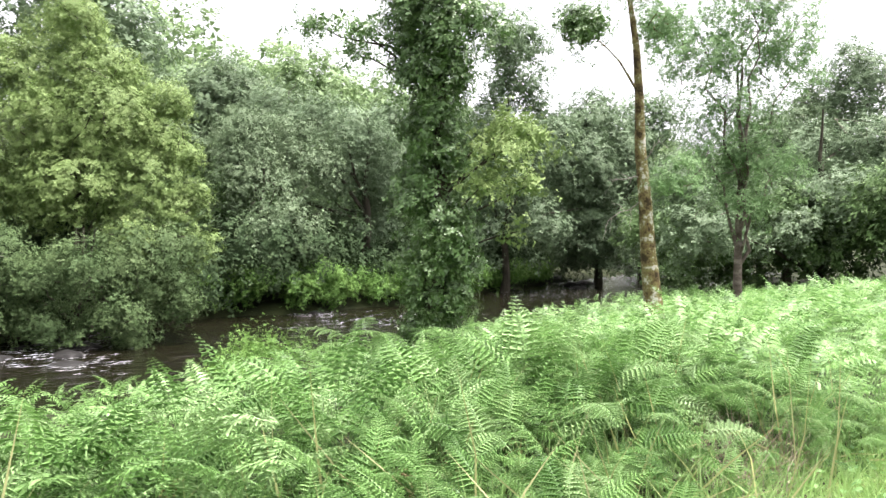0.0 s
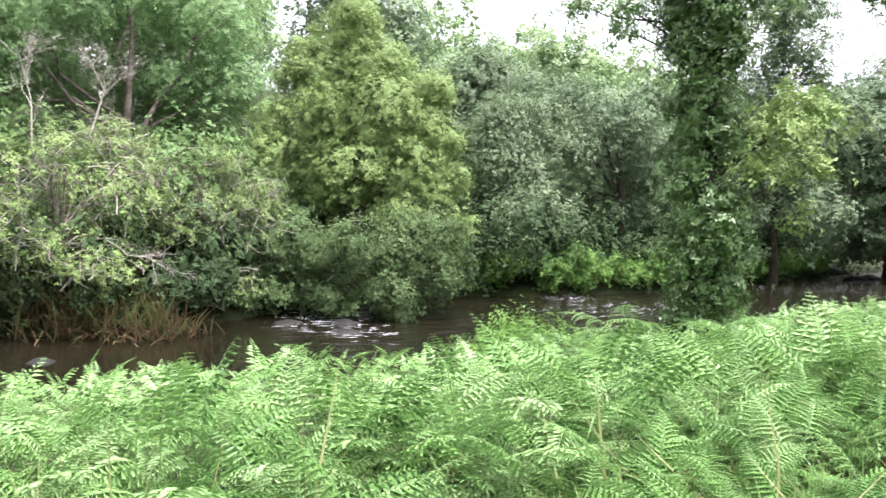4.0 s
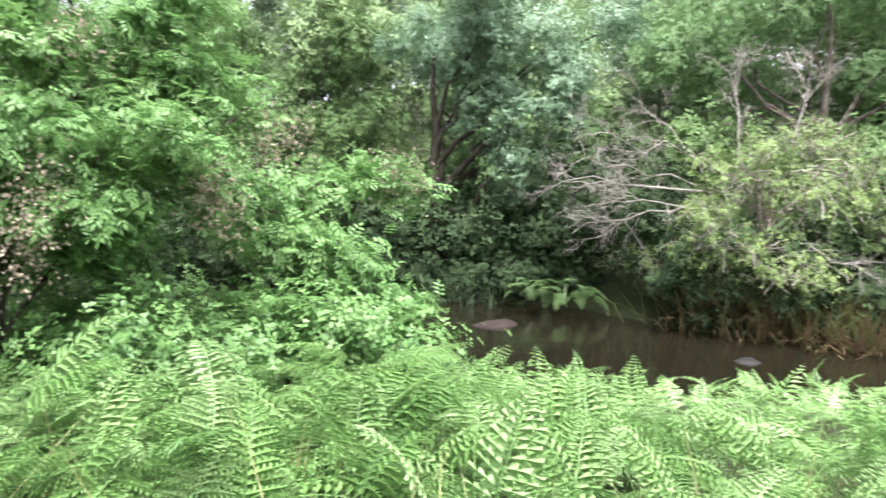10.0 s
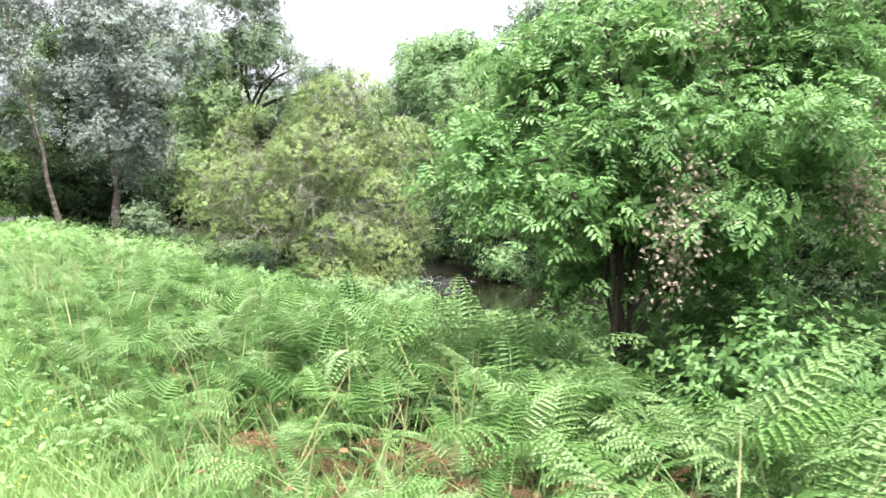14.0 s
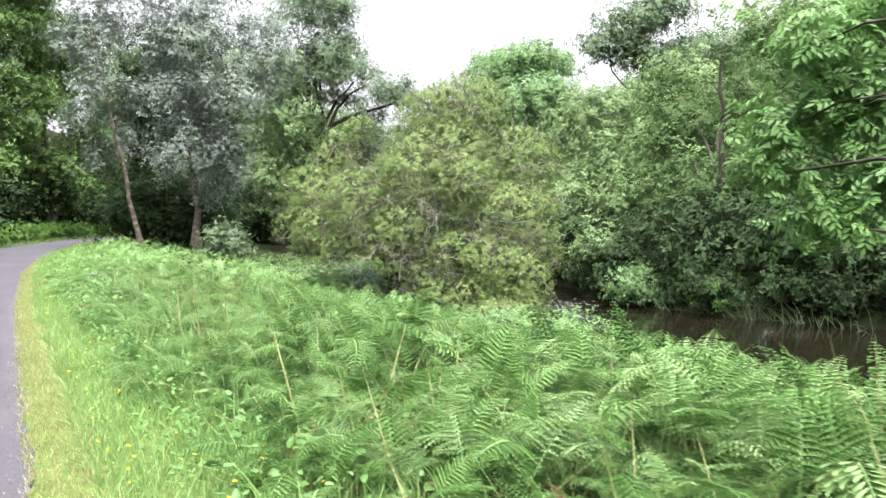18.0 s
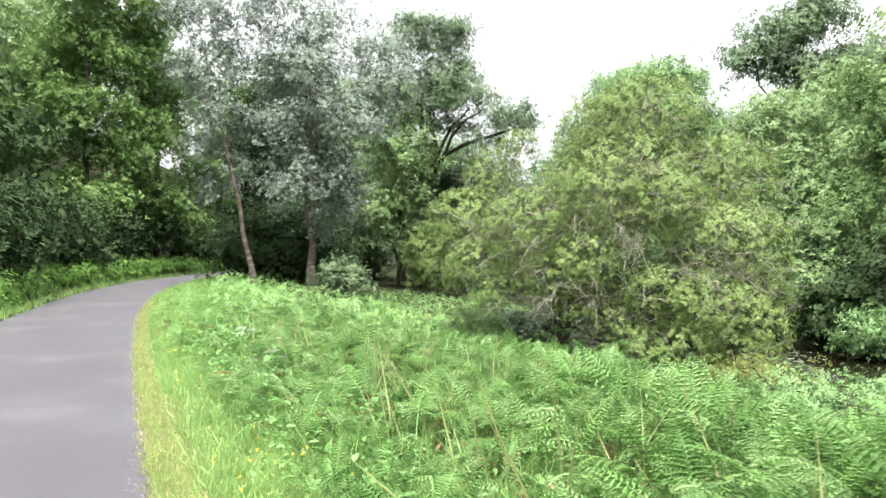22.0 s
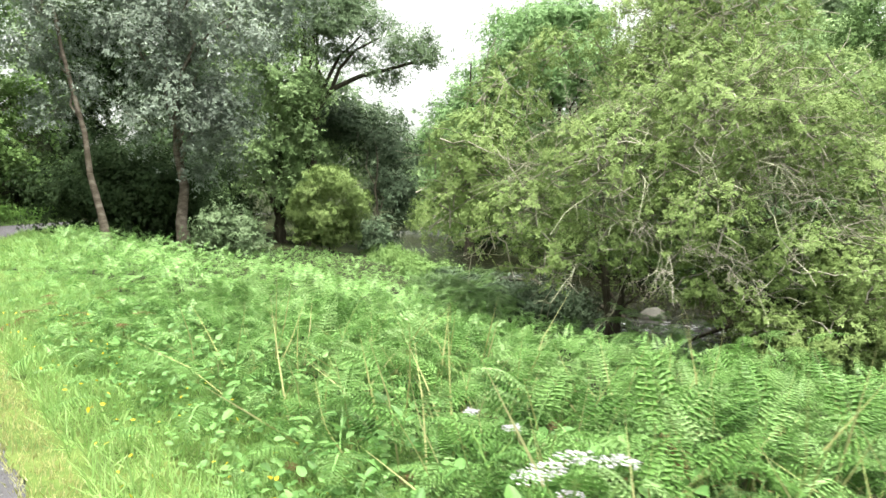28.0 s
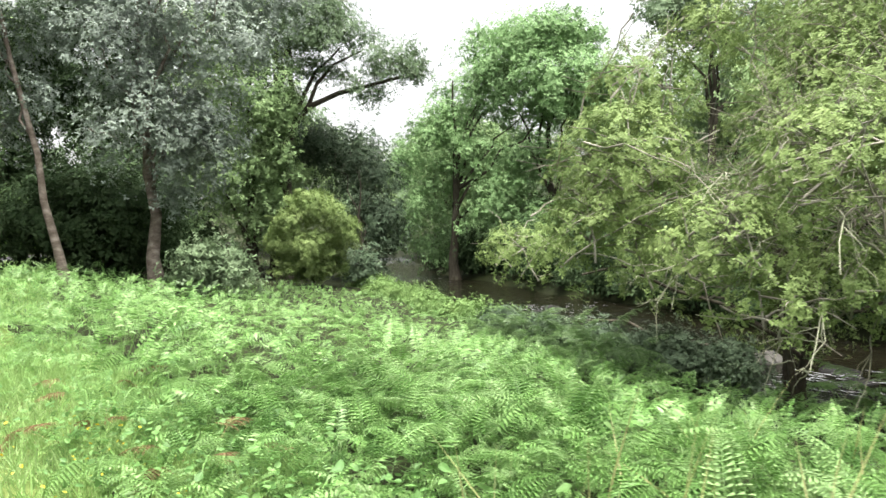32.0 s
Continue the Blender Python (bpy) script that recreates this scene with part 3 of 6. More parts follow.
def fern_depth(x, y):
    """How far a place lies inside the bracken, from the verge and from the bank; negative outside it."""
    verge = np.interp(y, [-60, -14, -8, -5, -2, 2, 8, 14, 24, 33, 40], [1.5, 1.5, 1.6, 1.7, 1.8, 1.5, 0.95, 0.8, 0.72, 0.75, 0.8]) + 0.2 * np.sin(y * 1.3)
    return np.minimum(x - edge_x(y) - verge, near_x(y) - 0.9 - x)


def field(seed, count, x0, x1, y0, y1):
    rng = np.random.default_rng(seed)
    x, y = rng.uniform(x0, x1, count), rng.uniform(y0, y1, count)
    clear = ((x - 5.6) ** 2 + (y - 1.6) ** 2 > 2.0) & ((x - 7.2) ** 2 + (y + 0.3) ** 2 > 1.6)
    thin = (((x - 2.65) / 0.55) ** 2 + ((y - 0.35) / 1.1) ** 2 < 1) | (((x - 1.95) / 0.3) ** 2 + ((y - 4.5) / 0.5) ** 2 < 1) | (((x - 2.4) / 0.45) ** 2 + ((y + 9.4) / 0.5) ** 2 < 1)
    m = (fern_depth(x, y) > 0) & clear & (~thin | (rng.random(count) < 0.3))
    x, y = x[m], y[m]
    return rng, x, y, np.stack([x, y, ground_z(x, y) - 0.04], 1)


def fern_stuff(name, label, kind, seed, count, box, tall, mat="bracken", low=0.5):
    rng, x, y, at = field(seed, count, *box)
    full = np.clip(fern_depth(x, y) / 2.2, 0, 1)
    off = x - edge_x(y)
    inland = np.interp(y, [4, 9, 18, 24], [1, 0, 0, 1])
    down = np.interp(off, [0, 3, 6, 10], [1, 0.92, 0.7, 0.54]) * inland + np.interp(off, [0, 2.5, 5, 9], [1, 0.85, 0.6, 0.48]) * (1 - inland)
    size = tall * (0.5 + 0.5 * full) * down * np.where(x < 5, np.interp(y, [5, 9, 21, 25], [1, 0.92, 0.92, 1]), 1) * np.interp(y, [13.5, 17, 24, 32], [1, 0.84, 0.9, 0.72]) * (low + 0.62 * rng.random(len(x))) * (1 + 0.16 * np.sin(x * 1.7 + 0.5 * y) * np.sin(y * 1.2))
    drift = 2.2 * np.sin(0.9 * x + 0.5 * y) + 1.8 * np.sin(0.7 * y - 0.4 * x + 1)
    v, f = spread(kind, at, size, drift + rng.normal(0, 1.5, len(x)), rng.normal(0.1, 0.36, len(x)), rng)
    return tagged(new(name, mesh_of(name, v, f, LEAF[mat])), label, "fern", kind="stuff")


FERN_TALL = 1.2
fern_stuff("bracken", "fresh green bracken fronds arching beside the lane", "near", 11, 4300, (0.8, 3.5, -11.5, 7.5), FERN_TALL)
fern_stuff("bracken_verge", "green bracken fronds beside the curving lane", "mid", 18, 2900, (0.8, 3.5, 7, 21.5), FERN_TALL, low=0.4)
fern_stuff("bracken_bed", "dense bed of green bracken beside the lane", "mid", 12, 5400, (3.2, 6.2, -14, 22), FERN_TALL)
fern_stuff("bracken_litter", "rust-brown withered bracken under the green fronds", "mid", 16, 420, (1.2, 3.8, -8, 15), 0.6, "bracken_dry", 0.6)
fern_stuff("bracken_slope", "bracken slope falling to the river bank", "far", 15, 8500, (6.0, 12.8, -16, 24), FERN_TALL)
fern_stuff("bracken_far", "distant green bracken between lane and river", "far", 13, 5000, (1.0, 18, -38, -19), 1.35)
fern_stuff("bracken_rise", "green bracken under the slender trunks", "far", 17, 3000, (1.0, 8.5, -20, -11), 1.3)
fern_stuff("bracken_bank", "distant green bracken under trees beside the lane", "far", 14, 6600, (0.7, 16, 18, 43), FERN_TALL)


# ---------------------------------------------------------------- grass of the verge
def grass(name, label, mat, seed, count, y0, y1, off0, off1, tall, wide):
    rng = np.random.default_rng(seed)
    y = rng.uniform(y0, y1, count)
    x = edge_x(y) + rng.uniform(off0, off1, count)
    at = np.stack([x, y, ground_z(x, y) - 0.01], 1)
    along = rng.normal(0, 0.55, (count, 3)) + np.array([0, 0, 1])
    size = np.stack([wide * (0.6 + 0.8 * rng.random(count)), tall * (0.5 + rng.random(count)), tall * (0.3 + rng.random(count))], 1)
    v, f = strew(BLADE_V, BLADE_F, at, along, rng.normal(0, 1, (count, 3)), size)
    return tagged(new(name, mesh_of(name, v, f, LEAF[mat])), label, "grass", kind="stuff")


grass("verge_grass", "lush green grass of the lane's verge", "grass", 21, 56000, -12, 27, 0.30, 2.1, 0.2, 0.011)
grass("tall_grass", "long fresh grass mixed into the bracken edge", "grass", 25, 9000, -9, 11, 1.0, 3.0, 0.42, 0.011)
grass("verge_straw", "short pale grass along the tarmac edge", "straw", 22, 34000, -8, 14, -0.05, 0.45, 0.07, 0.010)
grass("lane_edge_straw", "thin line of pale grass where the lane bends", "straw", 26, 14000, 14, 34, -0.05, 0.26, 0.07, 0.011)
grass("far_verge_grass", "distant green grass beside the lane", "grass", 23, 9000, 30, 62, 0.1, 3.0, 0.22, 0.03)
grass("far_side_grass", "green grass on the far side of the lane", "grass", 24, 22000, -24, 70, -7.6, -3.3, 0.25, 0.03)


# ---------------------------------------------------------------- trees by the near bank
def egg(*rows):
    return np.array(rows, float)


R = np.random.default_rng(77)
tree("great_willow", "great rounded yellow-green willow over the river", "tree", 21.23, -13.25,
     egg((1.17, 0.47, 6.91, 1.48, 1.48, 1.41), (1.20, 1.35, 5.79, 1.27, 1.27, 1.20), (0.07, -0.04, 5.90, 1.42, 1.42, 1.35), (-1.01, -1.30, 5.35, 0.87, 0.87, 0.82), (0.40, 1.39, 4.14, 1.56, 1.56, 1.48), (-0.74, 0.07, 4.45, 1.61, 1.61, 1.53), (-1.36, -1.28, 4.00, 1.02, 1.02, 0.97), (0.82, 2.28, 2.92, 1.39, 1.39, 1.32), (-0.69, 1.03, 2.59, 1.57, 1.57, 1.50), (-1.44, -0.57, 2.81, 1.41, 1.41, 1.34), (-1.93, -1.51, 2.36, 0.83, 0.83, 0.79), (-2.46, -1.45, 1.10, 0.73, 0.73, 0.69), (1.35, 2.72, 4.31, 0.89, 0.89, 0.84), (-1.82, -0.29, 1.20, 1.30, 1.30, 1.23), (0.90, -0.15, 3.76, 2.72, 2.72, 2.58)),
     "willow", BARK, 100, girth=0.25, clumps=3000, per=13, leaf=0.15, twig=0.36, fine=1.35, stems=3, twigs=60, top=5.0, ragged=0.05, hollow=0.86, knobs=2, droop=0.15, flat=0.3, z=-1.15)
tree("waterside_sallow", "dark grey-green sallow trailing in the river", "tree", 18.88, -11.71,
     egg((-0.63, -1.42, 0.93, 1.35, 1.35, 1.20), (-1.28, -1.63, -0.06, 0.95, 0.95, 0.95), (-0.62, 0.34, 0.44, 1.61, 1.61, 1.17), (0.44, 2.02, 0.64, 1.50, 1.50, 1.20), (0.02, 2.56, -0.53, 1.32, 1.03, 0.73), (-0.66, 1.09, -0.59, 1.30, 0.81, 0.58), (-1.41, -0.30, -0.49, 1.28, 0.80, 0.57), (2.22, 2.38, 1.98, 1.13, 1.13, 1.13), (1.27, 3.04, 0.25, 0.93, 0.93, 0.93)),
     "trailing", BARK, 101, knobs=3, fine=1.25, flat=0.3, girth=0.14, clumps=1673, per=13, leaf=0.128, twig=0.51, stems=4, twigs=60, z=-1.15)
tree("half_dead_sallow", "half-dead sallow with bare pale branches over the water", "tree", 17.58, -4.71,
     egg((0.20, 0.49, 1.99, 1.18, 1.18, 1.18), (0.12, -0.84, 1.65, 1.18, 1.18, 1.18), (1.11, -1.89, 2.24, 1.25, 1.25, 1.11), (-0.35, 0.97, 0.82, 1.02, 1.02, 1.02), (-0.43, -0.32, 0.49, 1.27, 1.25, 0.89), (0.51, -2.26, 0.89, 1.08, 1.08, 1.21), (2.04, -3.36, 2.17, 1.03, 1.03, 1.17), (1.45, -4.14, 1.20, 1.14, 1.14, 1.28), (0.67, 2.04, 0.33, 0.67, 0.67, 0.67), (1.20, -0.76, 2.89, 1.25, 0.97, 0.69), (0.88, -3.63, -0.19, 0.97, 0.97, 0.69)),
     "willow", PALE, 102, inner=0.03, girth=0.12, clumps=1500, per=13, leaf=0.09, twig=0.36, stems=5, twigs=700, knobs=4, twig_mat=TWIG)
tree("ash_tree", "tall light-green ash behind the river", "tree", 25.58, -6.79,
     egg((0.56, 2.55, 7.36, 2.31, 2.31, 1.73), (1.49, -0.26, 8.09, 2.20, 2.20, 1.60), (0.33, -2.65, 7.35, 1.73, 1.73, 1.73), (0.54, 4.04, 5.96, 1.73, 1.73, 1.54), (0.19, -3.10, 5.44, 1.54, 1.54, 1.54), (1.27, -1.54, 5.53, 1.60, 1.60, 1.20), (1.68, 4.93, 7.50, 1.40, 1.40, 1.20), (0.61, 0.32, 9.75, 3.08, 2.16, 1.54), (2.42, 2.02, 5.34, 1.46, 1.46, 1.25)),
     "ash", PALE, 103, girth=0.22, clumps=1948, per=13, leaf=0.169, twig=0.68, limbs=9)
tree("leaning_alder", "dark-trunked alder leaning over the river", "tree", 20.47, 3.88,
     egg((0.89, -0.81, 5.79, 1.70, 1.70, 1.39), (0.81, -2.80, 6.02, 1.70, 1.70, 1.39), (0.74, -1.48, 3.97, 1.39, 1.39, 1.23), (0.16, -3.29, 3.97, 1.20, 1.20, 1.20), (0.10, -2.59, 2.45, 1.20, 1.20, 1.05), (0.20, -3.86, 5.04, 0.90, 0.90, 0.90), (2.02, 1.01, 6.43, 1.46, 1.46, 1.13), (1.77, -4.81, 6.65, 1.13, 1.13, 0.97), (1.00, -1.65, 8.13, 2.78, 1.73, 1.23)),
     "sycamore", BARK, 104, knobs=3, girth=0.26, clumps=2223, per=13, leaf=0.132, twig=0.53, limbs=10, lean=(1, 0.3))
tree("grey_sallow", "grey-green sallow leaning over the far bank", "tree", 23.53, -20.17,
     egg((0.31, 0.20, 3.17, 1.73, 1.73, 1.94), (-1.40, -0.20, 1.70, 1.67, 1.67, 1.87), (-0.75, 0.59, 1.04, 1.67, 1.67, 1.46), (1.51, 0.00, 5.00, 1.56, 1.56, 1.56), (-0.28, -2.05, 3.97, 1.34, 1.34, 1.56), (0.83, 0.85, 2.06, 1.08, 1.08, 1.51), (1.33, -1.78, 5.63, 1.62, 1.62, 1.16), (1.19, 1.33, 0.74, 1.08, 1.08, 0.86)),
     "alder", BARK, 105, knobs=3, fine=1.4, girth=0.16, clumps=760, per=13, leaf=0.22, twig=0.88)
tree("shady_alder", "grey-green shady alder with arching boughs", "tree", 23.23, -25.15,
     egg((0.77, 0.61, 5.98, 2.15, 2.15, 1.71), (-0.26, -0.50, 4.48, 1.67, 1.67, 2.09), (4.00, 1.25, 6.93, 2.29, 2.29, 1.78), (6.55, 2.65, 7.33, 2.36, 2.36, 2.00), (6.28, 3.95, 6.34, 1.53, 1.53, 2.04), (1.39, -0.08, 3.53, 1.97, 1.97, 1.97), (0.83, -0.66, 1.59, 1.73, 1.73, 1.48), (0.99, -2.24, 6.58, 1.27, 1.27, 1.84), (-0.69, -2.51, 3.65, 1.48, 1.48, 2.47), (10.42, 4.10, 7.38, 2.22, 2.22, 2.22)),
     "oak", BARK, 106, knobs=3, fine=1.3, girth=0.25, clumps=1109, per=13, leaf=0.255, twig=1.02)
tree("tall_alder", "tall thin-crowned alder beyond the ivy trunk", "tree", 23.62, -35.46,
     egg((0.16, -0.31, 12.11, 2.34, 2.34, 2.34), (-0.13, -0.56, 9.77, 2.34, 2.34, 1.76), (0.71, 0.53, 7.09, 2.05, 2.05, 2.34), (-0.07, -3.45, 6.56, 2.16, 2.16, 2.78), (0.18, 0.04, 3.60, 2.05, 2.05, 2.64), (-1.21, -1.53, 2.21, 2.05, 2.05, 1.76), (-0.70, -7.18, 4.64, 2.27, 2.27, 3.89), (0.97, -8.46, 8.48, 2.04, 2.04, 2.04), (1.23, 1.36, 1.49, 1.76, 1.76, 1.76)),
     "oak", BARK, 107, knobs=3, girth=0.22, clumps=1049, per=13, leaf=0.307, twig=1.23)
tree("bank_bush", "low grey-green bush at the water", "shrub", 23.32, -45.04,
     egg((0.29, 0.28, 1.06, 2.20, 2.14, 1.53), (-0.06, -3.19, 0.58, 1.42, 1.42, 1.24), (1.38, 1.56, 0.67, 1.36, 1.36, 1.19)),
     "alder", BARK, 108, girth=0.08, clumps=118, per=13, leaf=0.348, twig=1.39)
tree("slender_alder", "slender leafy alder with a thin grey trunk", "tree", 7.61, -24.51,
     egg((-0.17, -0.23, 7.46, 1.70, 1.70, 1.39), (0.85, 0.68, 6.35, 1.23, 1.23, 1.23), (-0.88, -0.85, 6.55, 1.08, 1.08, 1.08), (0.13, 0.06, 4.98, 1.23, 1.23, 1.08), (0.57, 0.46, 3.89, 1.08, 1.08, 0.77), (-0.48, -0.46, 3.77, 1.23, 1.23, 0.93), (-0.04, -0.05, 2.67, 0.93, 0.93, 0.77), (1.57, 1.30, 7.41, 0.77, 0.77, 0.93), (-0.13, -0.22, 9.31, 1.70, 1.51, 1.08)),
     "ash", PALE, 109, inner=0.0, hollow=0.4, girth=0.13, clumps=1500, per=13, leaf=0.132, twig=0.53, limbs=8)
tree("wood_edge_tree", "broad bushy tree at the wood edge", "tree", 9.52, -40.17,
     egg((0.51, -8.99, 10.04, 2.16, 2.16, 2.78), (-1.39, -2.62, 5.64, 1.57, 1.57, 2.10), (-0.78, 0.62, 3.40, 2.22, 2.22, 1.97), (0.86, 2.08, 2.12, 1.97, 1.73, 1.23), (2.66, 6.34, 2.03, 1.85, 1.85, 1.39), (1.14, -3.05, 5.55, 1.94, 1.94, 2.22), (4.41, 5.19, 4.00, 1.48, 1.48, 1.48), (-2.28, -0.69, 2.70, 1.48, 1.48, 1.48), (2.29, 0.66, 3.44, 2.10, 2.10, 1.57)),
     "oak", BARK, 110, girth=0.25, clumps=1350, per=13, leaf=0.265, twig=1.06)
tree("wood_edge_tree", "dull green tree above the river bend", "tree", 23.47, -45.18,
     egg((0.45, 0.29, 8.49, 2.13, 2.13, 2.48), (0.12, 2.71, 5.12, 2.37, 2.37, 3.05), (-0.93, -0.90, 6.40, 2.13, 2.13, 2.84), (-1.29, -3.93, 9.23, 2.22, 2.22, 2.22), (-0.46, 0.90, 2.10, 2.43, 2.43, 1.73)),
     "oak", BARK, 111, girth=0.25, clumps=647, per=13, leaf=0.357, twig=1.43)
tree("wood_edge_tree", "dull grey-green tree at the edge of the wood", "tree", 13.13, -47.75,
     egg((-0.61, -0.82, 7.95, 2.16, 2.16, 2.47), (1.11, 0.90, 6.95, 1.85, 1.85, 2.16), (-1.45, -0.15, 4.80, 2.10, 2.10, 2.10), (0.03, 1.32, 4.14, 2.10, 2.10, 2.10), (2.73, 1.15, 4.82, 1.90, 1.90, 2.21), (4.76, 1.71, 5.80, 1.94, 1.94, 2.59), (4.46, 2.92, 2.54, 2.21, 2.21, 1.90), (1.82, 1.74, 1.98, 2.16, 2.16, 1.54), (-1.12, 0.25, 1.78, 2.10, 2.10, 1.50), (-1.15, -2.81, 9.72, 1.58, 1.58, 1.90)),
     "alder", BARK, 112, girth=0.25, clumps=803, per=13, leaf=0.314, twig=1.26, knobs=3)
tree("wood_edge_tree", "dark tree above the bend of the river", "tree", 26.95, -50.98,
     egg((0.35, 0.06, 9.80, 2.41, 2.41, 2.41), (1.18, 2.33, 8.02, 2.36, 2.36, 2.75), (-0.90, -1.09, 6.64, 2.41, 2.41, 2.81), (-0.31, 2.37, 4.46, 2.70, 2.70, 2.70), (2.19, 4.80, 5.13, 1.93, 1.93, 2.70), (-2.30, 0.46, 2.61, 2.31, 2.31, 2.31), (0.42, 4.57, 1.70, 2.27, 2.27, 1.89)),
     "oak", BARK, 113, girth=0.25, clumps=601, per=13, leaf=0.36, twig=1.44, knobs=3)
tree("ivy_tree", "tall tree with its trunk wrapped in dark ivy", "tree", 8.26, -12.98,
     egg((0.08, 0.00, 4.96, 0.56, 0.56, 0.64), (0.11, 0.04, 4.14, 0.47, 0.47, 0.64), (0.08, 0.02, 3.41, 0.44, 0.44, 0.55), (0.10, 0.04, 2.68, 0.45, 0.45, 0.55), (0.05, 0.01, 1.95, 0.47, 0.47, 0.55), (-0.04, -0.05, 1.32, 0.50, 0.50, 0.45), (0.13, 0.03, 5.77, 0.65, 0.65, 0.64), (-0.02, -0.03, 0.68, 0.41, 0.41, 0.41), (0.01, 0.00, 0.14, 0.38, 0.38, 0.45), (-0.43, 0.13, 1.60, 0.35, 0.35, 0.35)),
     "ivy", BARK, 114, globe=1.25, girth=0.27, clumps=1300, per=13, leaf=0.115, twig=0.46, limbs=0, twigs=0, flat=0.15, droop=0.5, hollow=0.82, knobs=5, extra=((egg((-0.80, -0.49, 3.04, 0.54, 0.54, 0.40), (-0.84, -0.79, 3.48, 0.55, 0.55, 0.32), (-0.74, -0.16, 2.48, 0.40, 0.40, 0.35), (-1.04, -1.23, 3.29, 0.37, 0.37, 0.28), (-1.10, -0.73, 1.80, 0.18, 0.18, 0.36), (-1.15, -0.79, 2.51, 0.31, 0.31, 0.31)), "willow", 0.13, 95), (egg((1.29, 0.80, 5.08, 0.56, 0.56, 0.26), (0.73, 0.31, 5.05, 0.46, 0.46, 0.28), (1.90, 1.07, 5.22, 0.33, 0.33, 0.19), (1.14, 0.67, 4.66, 0.37, 0.37, 0.14), (-0.56, -0.29, 5.18, 0.54, 0.54, 0.36)), "ivy", 0.12, 90),))
tree("mossy_birch", "slender mossy trunk leaning beside the river", "tree", 7.12, -18.53,
     egg((-0.16, -0.18, 2.86, 0.59, 0.46, 0.33), (0.24, 0.12, 7.18, 1.29, 0.82, 0.59), (-0.46, -0.18, 3.31, 0.35, 0.32, 0.23), (0.13, -0.23, 6.07, 0.59, 0.59, 0.47)),
     "ash", MOSSY, 115, girth=0.2, clumps=273, per=13, leaf=0.1, twig=0.4, limbs=0, twigs=12, top=8.6, lean=(0.55, 0.45), wobble=0.004, extra=((egg((0.95, 1.57, 5.95, 0.47, 0.47, 0.41)), "ivy", 0.12, 130),))
tree("bright_sapling", "bright green broad-leaved sapling beside the bracken", "tree", 4.47, 1.11,
     egg((0.55, 0.15, 1.18, 0.42, 0.42, 0.30), (0.05, 0.45, 1.12, 0.36, 0.36, 0.26), (1.05, -0.15, 1.22, 0.45, 0.45, 0.32), (0.13, 0.18, 2.58, 0.59, 0.59, 0.47), (1.03, -0.09, 2.78, 0.67, 0.67, 0.49), (1.63, -0.56, 2.43, 0.58, 0.58, 0.54), (-0.20, 0.52, 2.26, 0.47, 0.47, 0.47), (0.02, -0.17, 1.89, 0.60, 0.56, 0.40), (0.84, -0.52, 1.99, 0.62, 0.62, 0.46), (-0.24, 0.13, 1.65, 0.45, 0.40, 0.29), (0.33, -0.43, 1.45, 0.48, 0.39, 0.28), (1.35, -0.67, 1.71, 0.43, 0.43, 0.39), (-0.29, 1.05, 1.84, 0.23, 0.23, 0.32), (0.50, 0.32, 3.09, 0.54, 0.50, 0.36), (1.58, -0.22, 3.24, 0.56, 0.52, 0.37), (-0.83, 0.50, 1.76, 0.39, 0.39, 0.32), (-0.68, 0.04, 1.54, 0.40, 0.40, 0.30), (-0.21, -0.26, 1.47, 0.43, 0.43, 0.33), (0.22, -0.42, 1.28, 0.37, 0.37, 0.34), (0.81, -0.28, 1.73, 0.37, 0.37, 0.41)),
     "bright", BARK, 116, girth=0.045, clumps=1400, per=7, leaf=0.148, twig=0.38, stems=4, shape="compound", flat=0.75, twigs=60, knobs=5, droop=0.2, extra=((egg((1.48, 3.20, 3.06, 0.38, 0.38, 0.28), (1.78, 3.02, 2.52, 0.35, 0.35, 0.38), (1.34, 3.36, 2.37, 0.36, 0.36, 0.23), (1.70, 2.82, 1.86, 0.29, 0.29, 0.29), (1.46, 3.04, 1.51, 0.35, 0.35, 0.20), (2.04, 3.03, 3.35, 0.31, 0.31, 0.31), (1.20, 3.42, 1.97, 0.25, 0.25, 0.15)), "bright", 0.12, 260),))
tree("elder_bush", "leafy elder bush with brown dead flower heads", "shrub", 6.98, 0.22,
     egg((-0.03, 0.47, 1.50, 0.46, 0.46, 0.51), (0.61, 0.21, 1.62, 0.56, 0.47, 0.33), (1.46, -0.06, 1.83, 0.62, 0.35, 0.25), (1.99, -0.35, 1.73, 0.33, 0.32, 0.23), (-0.01, -0.01, 0.96, 0.56, 0.56, 0.41), (0.43, -0.47, 0.83, 0.54, 0.45, 0.32), (0.43, -0.76, 0.41, 0.43, 0.38, 0.27), (-0.16, 0.06, 0.36, 0.60, 0.49, 0.35), (-1.54, 0.43, 0.71, 0.47, 0.36, 0.26), (-1.03, 0.03, 0.55, 0.39, 0.36, 0.26)),
     "bright", BARK, 117, girth=0.04, clumps=420, per=6, leaf=0.2, twig=0.4, stems=4, shape="compound", flat=0.7, twigs=60, knobs=3, droop=0.2)
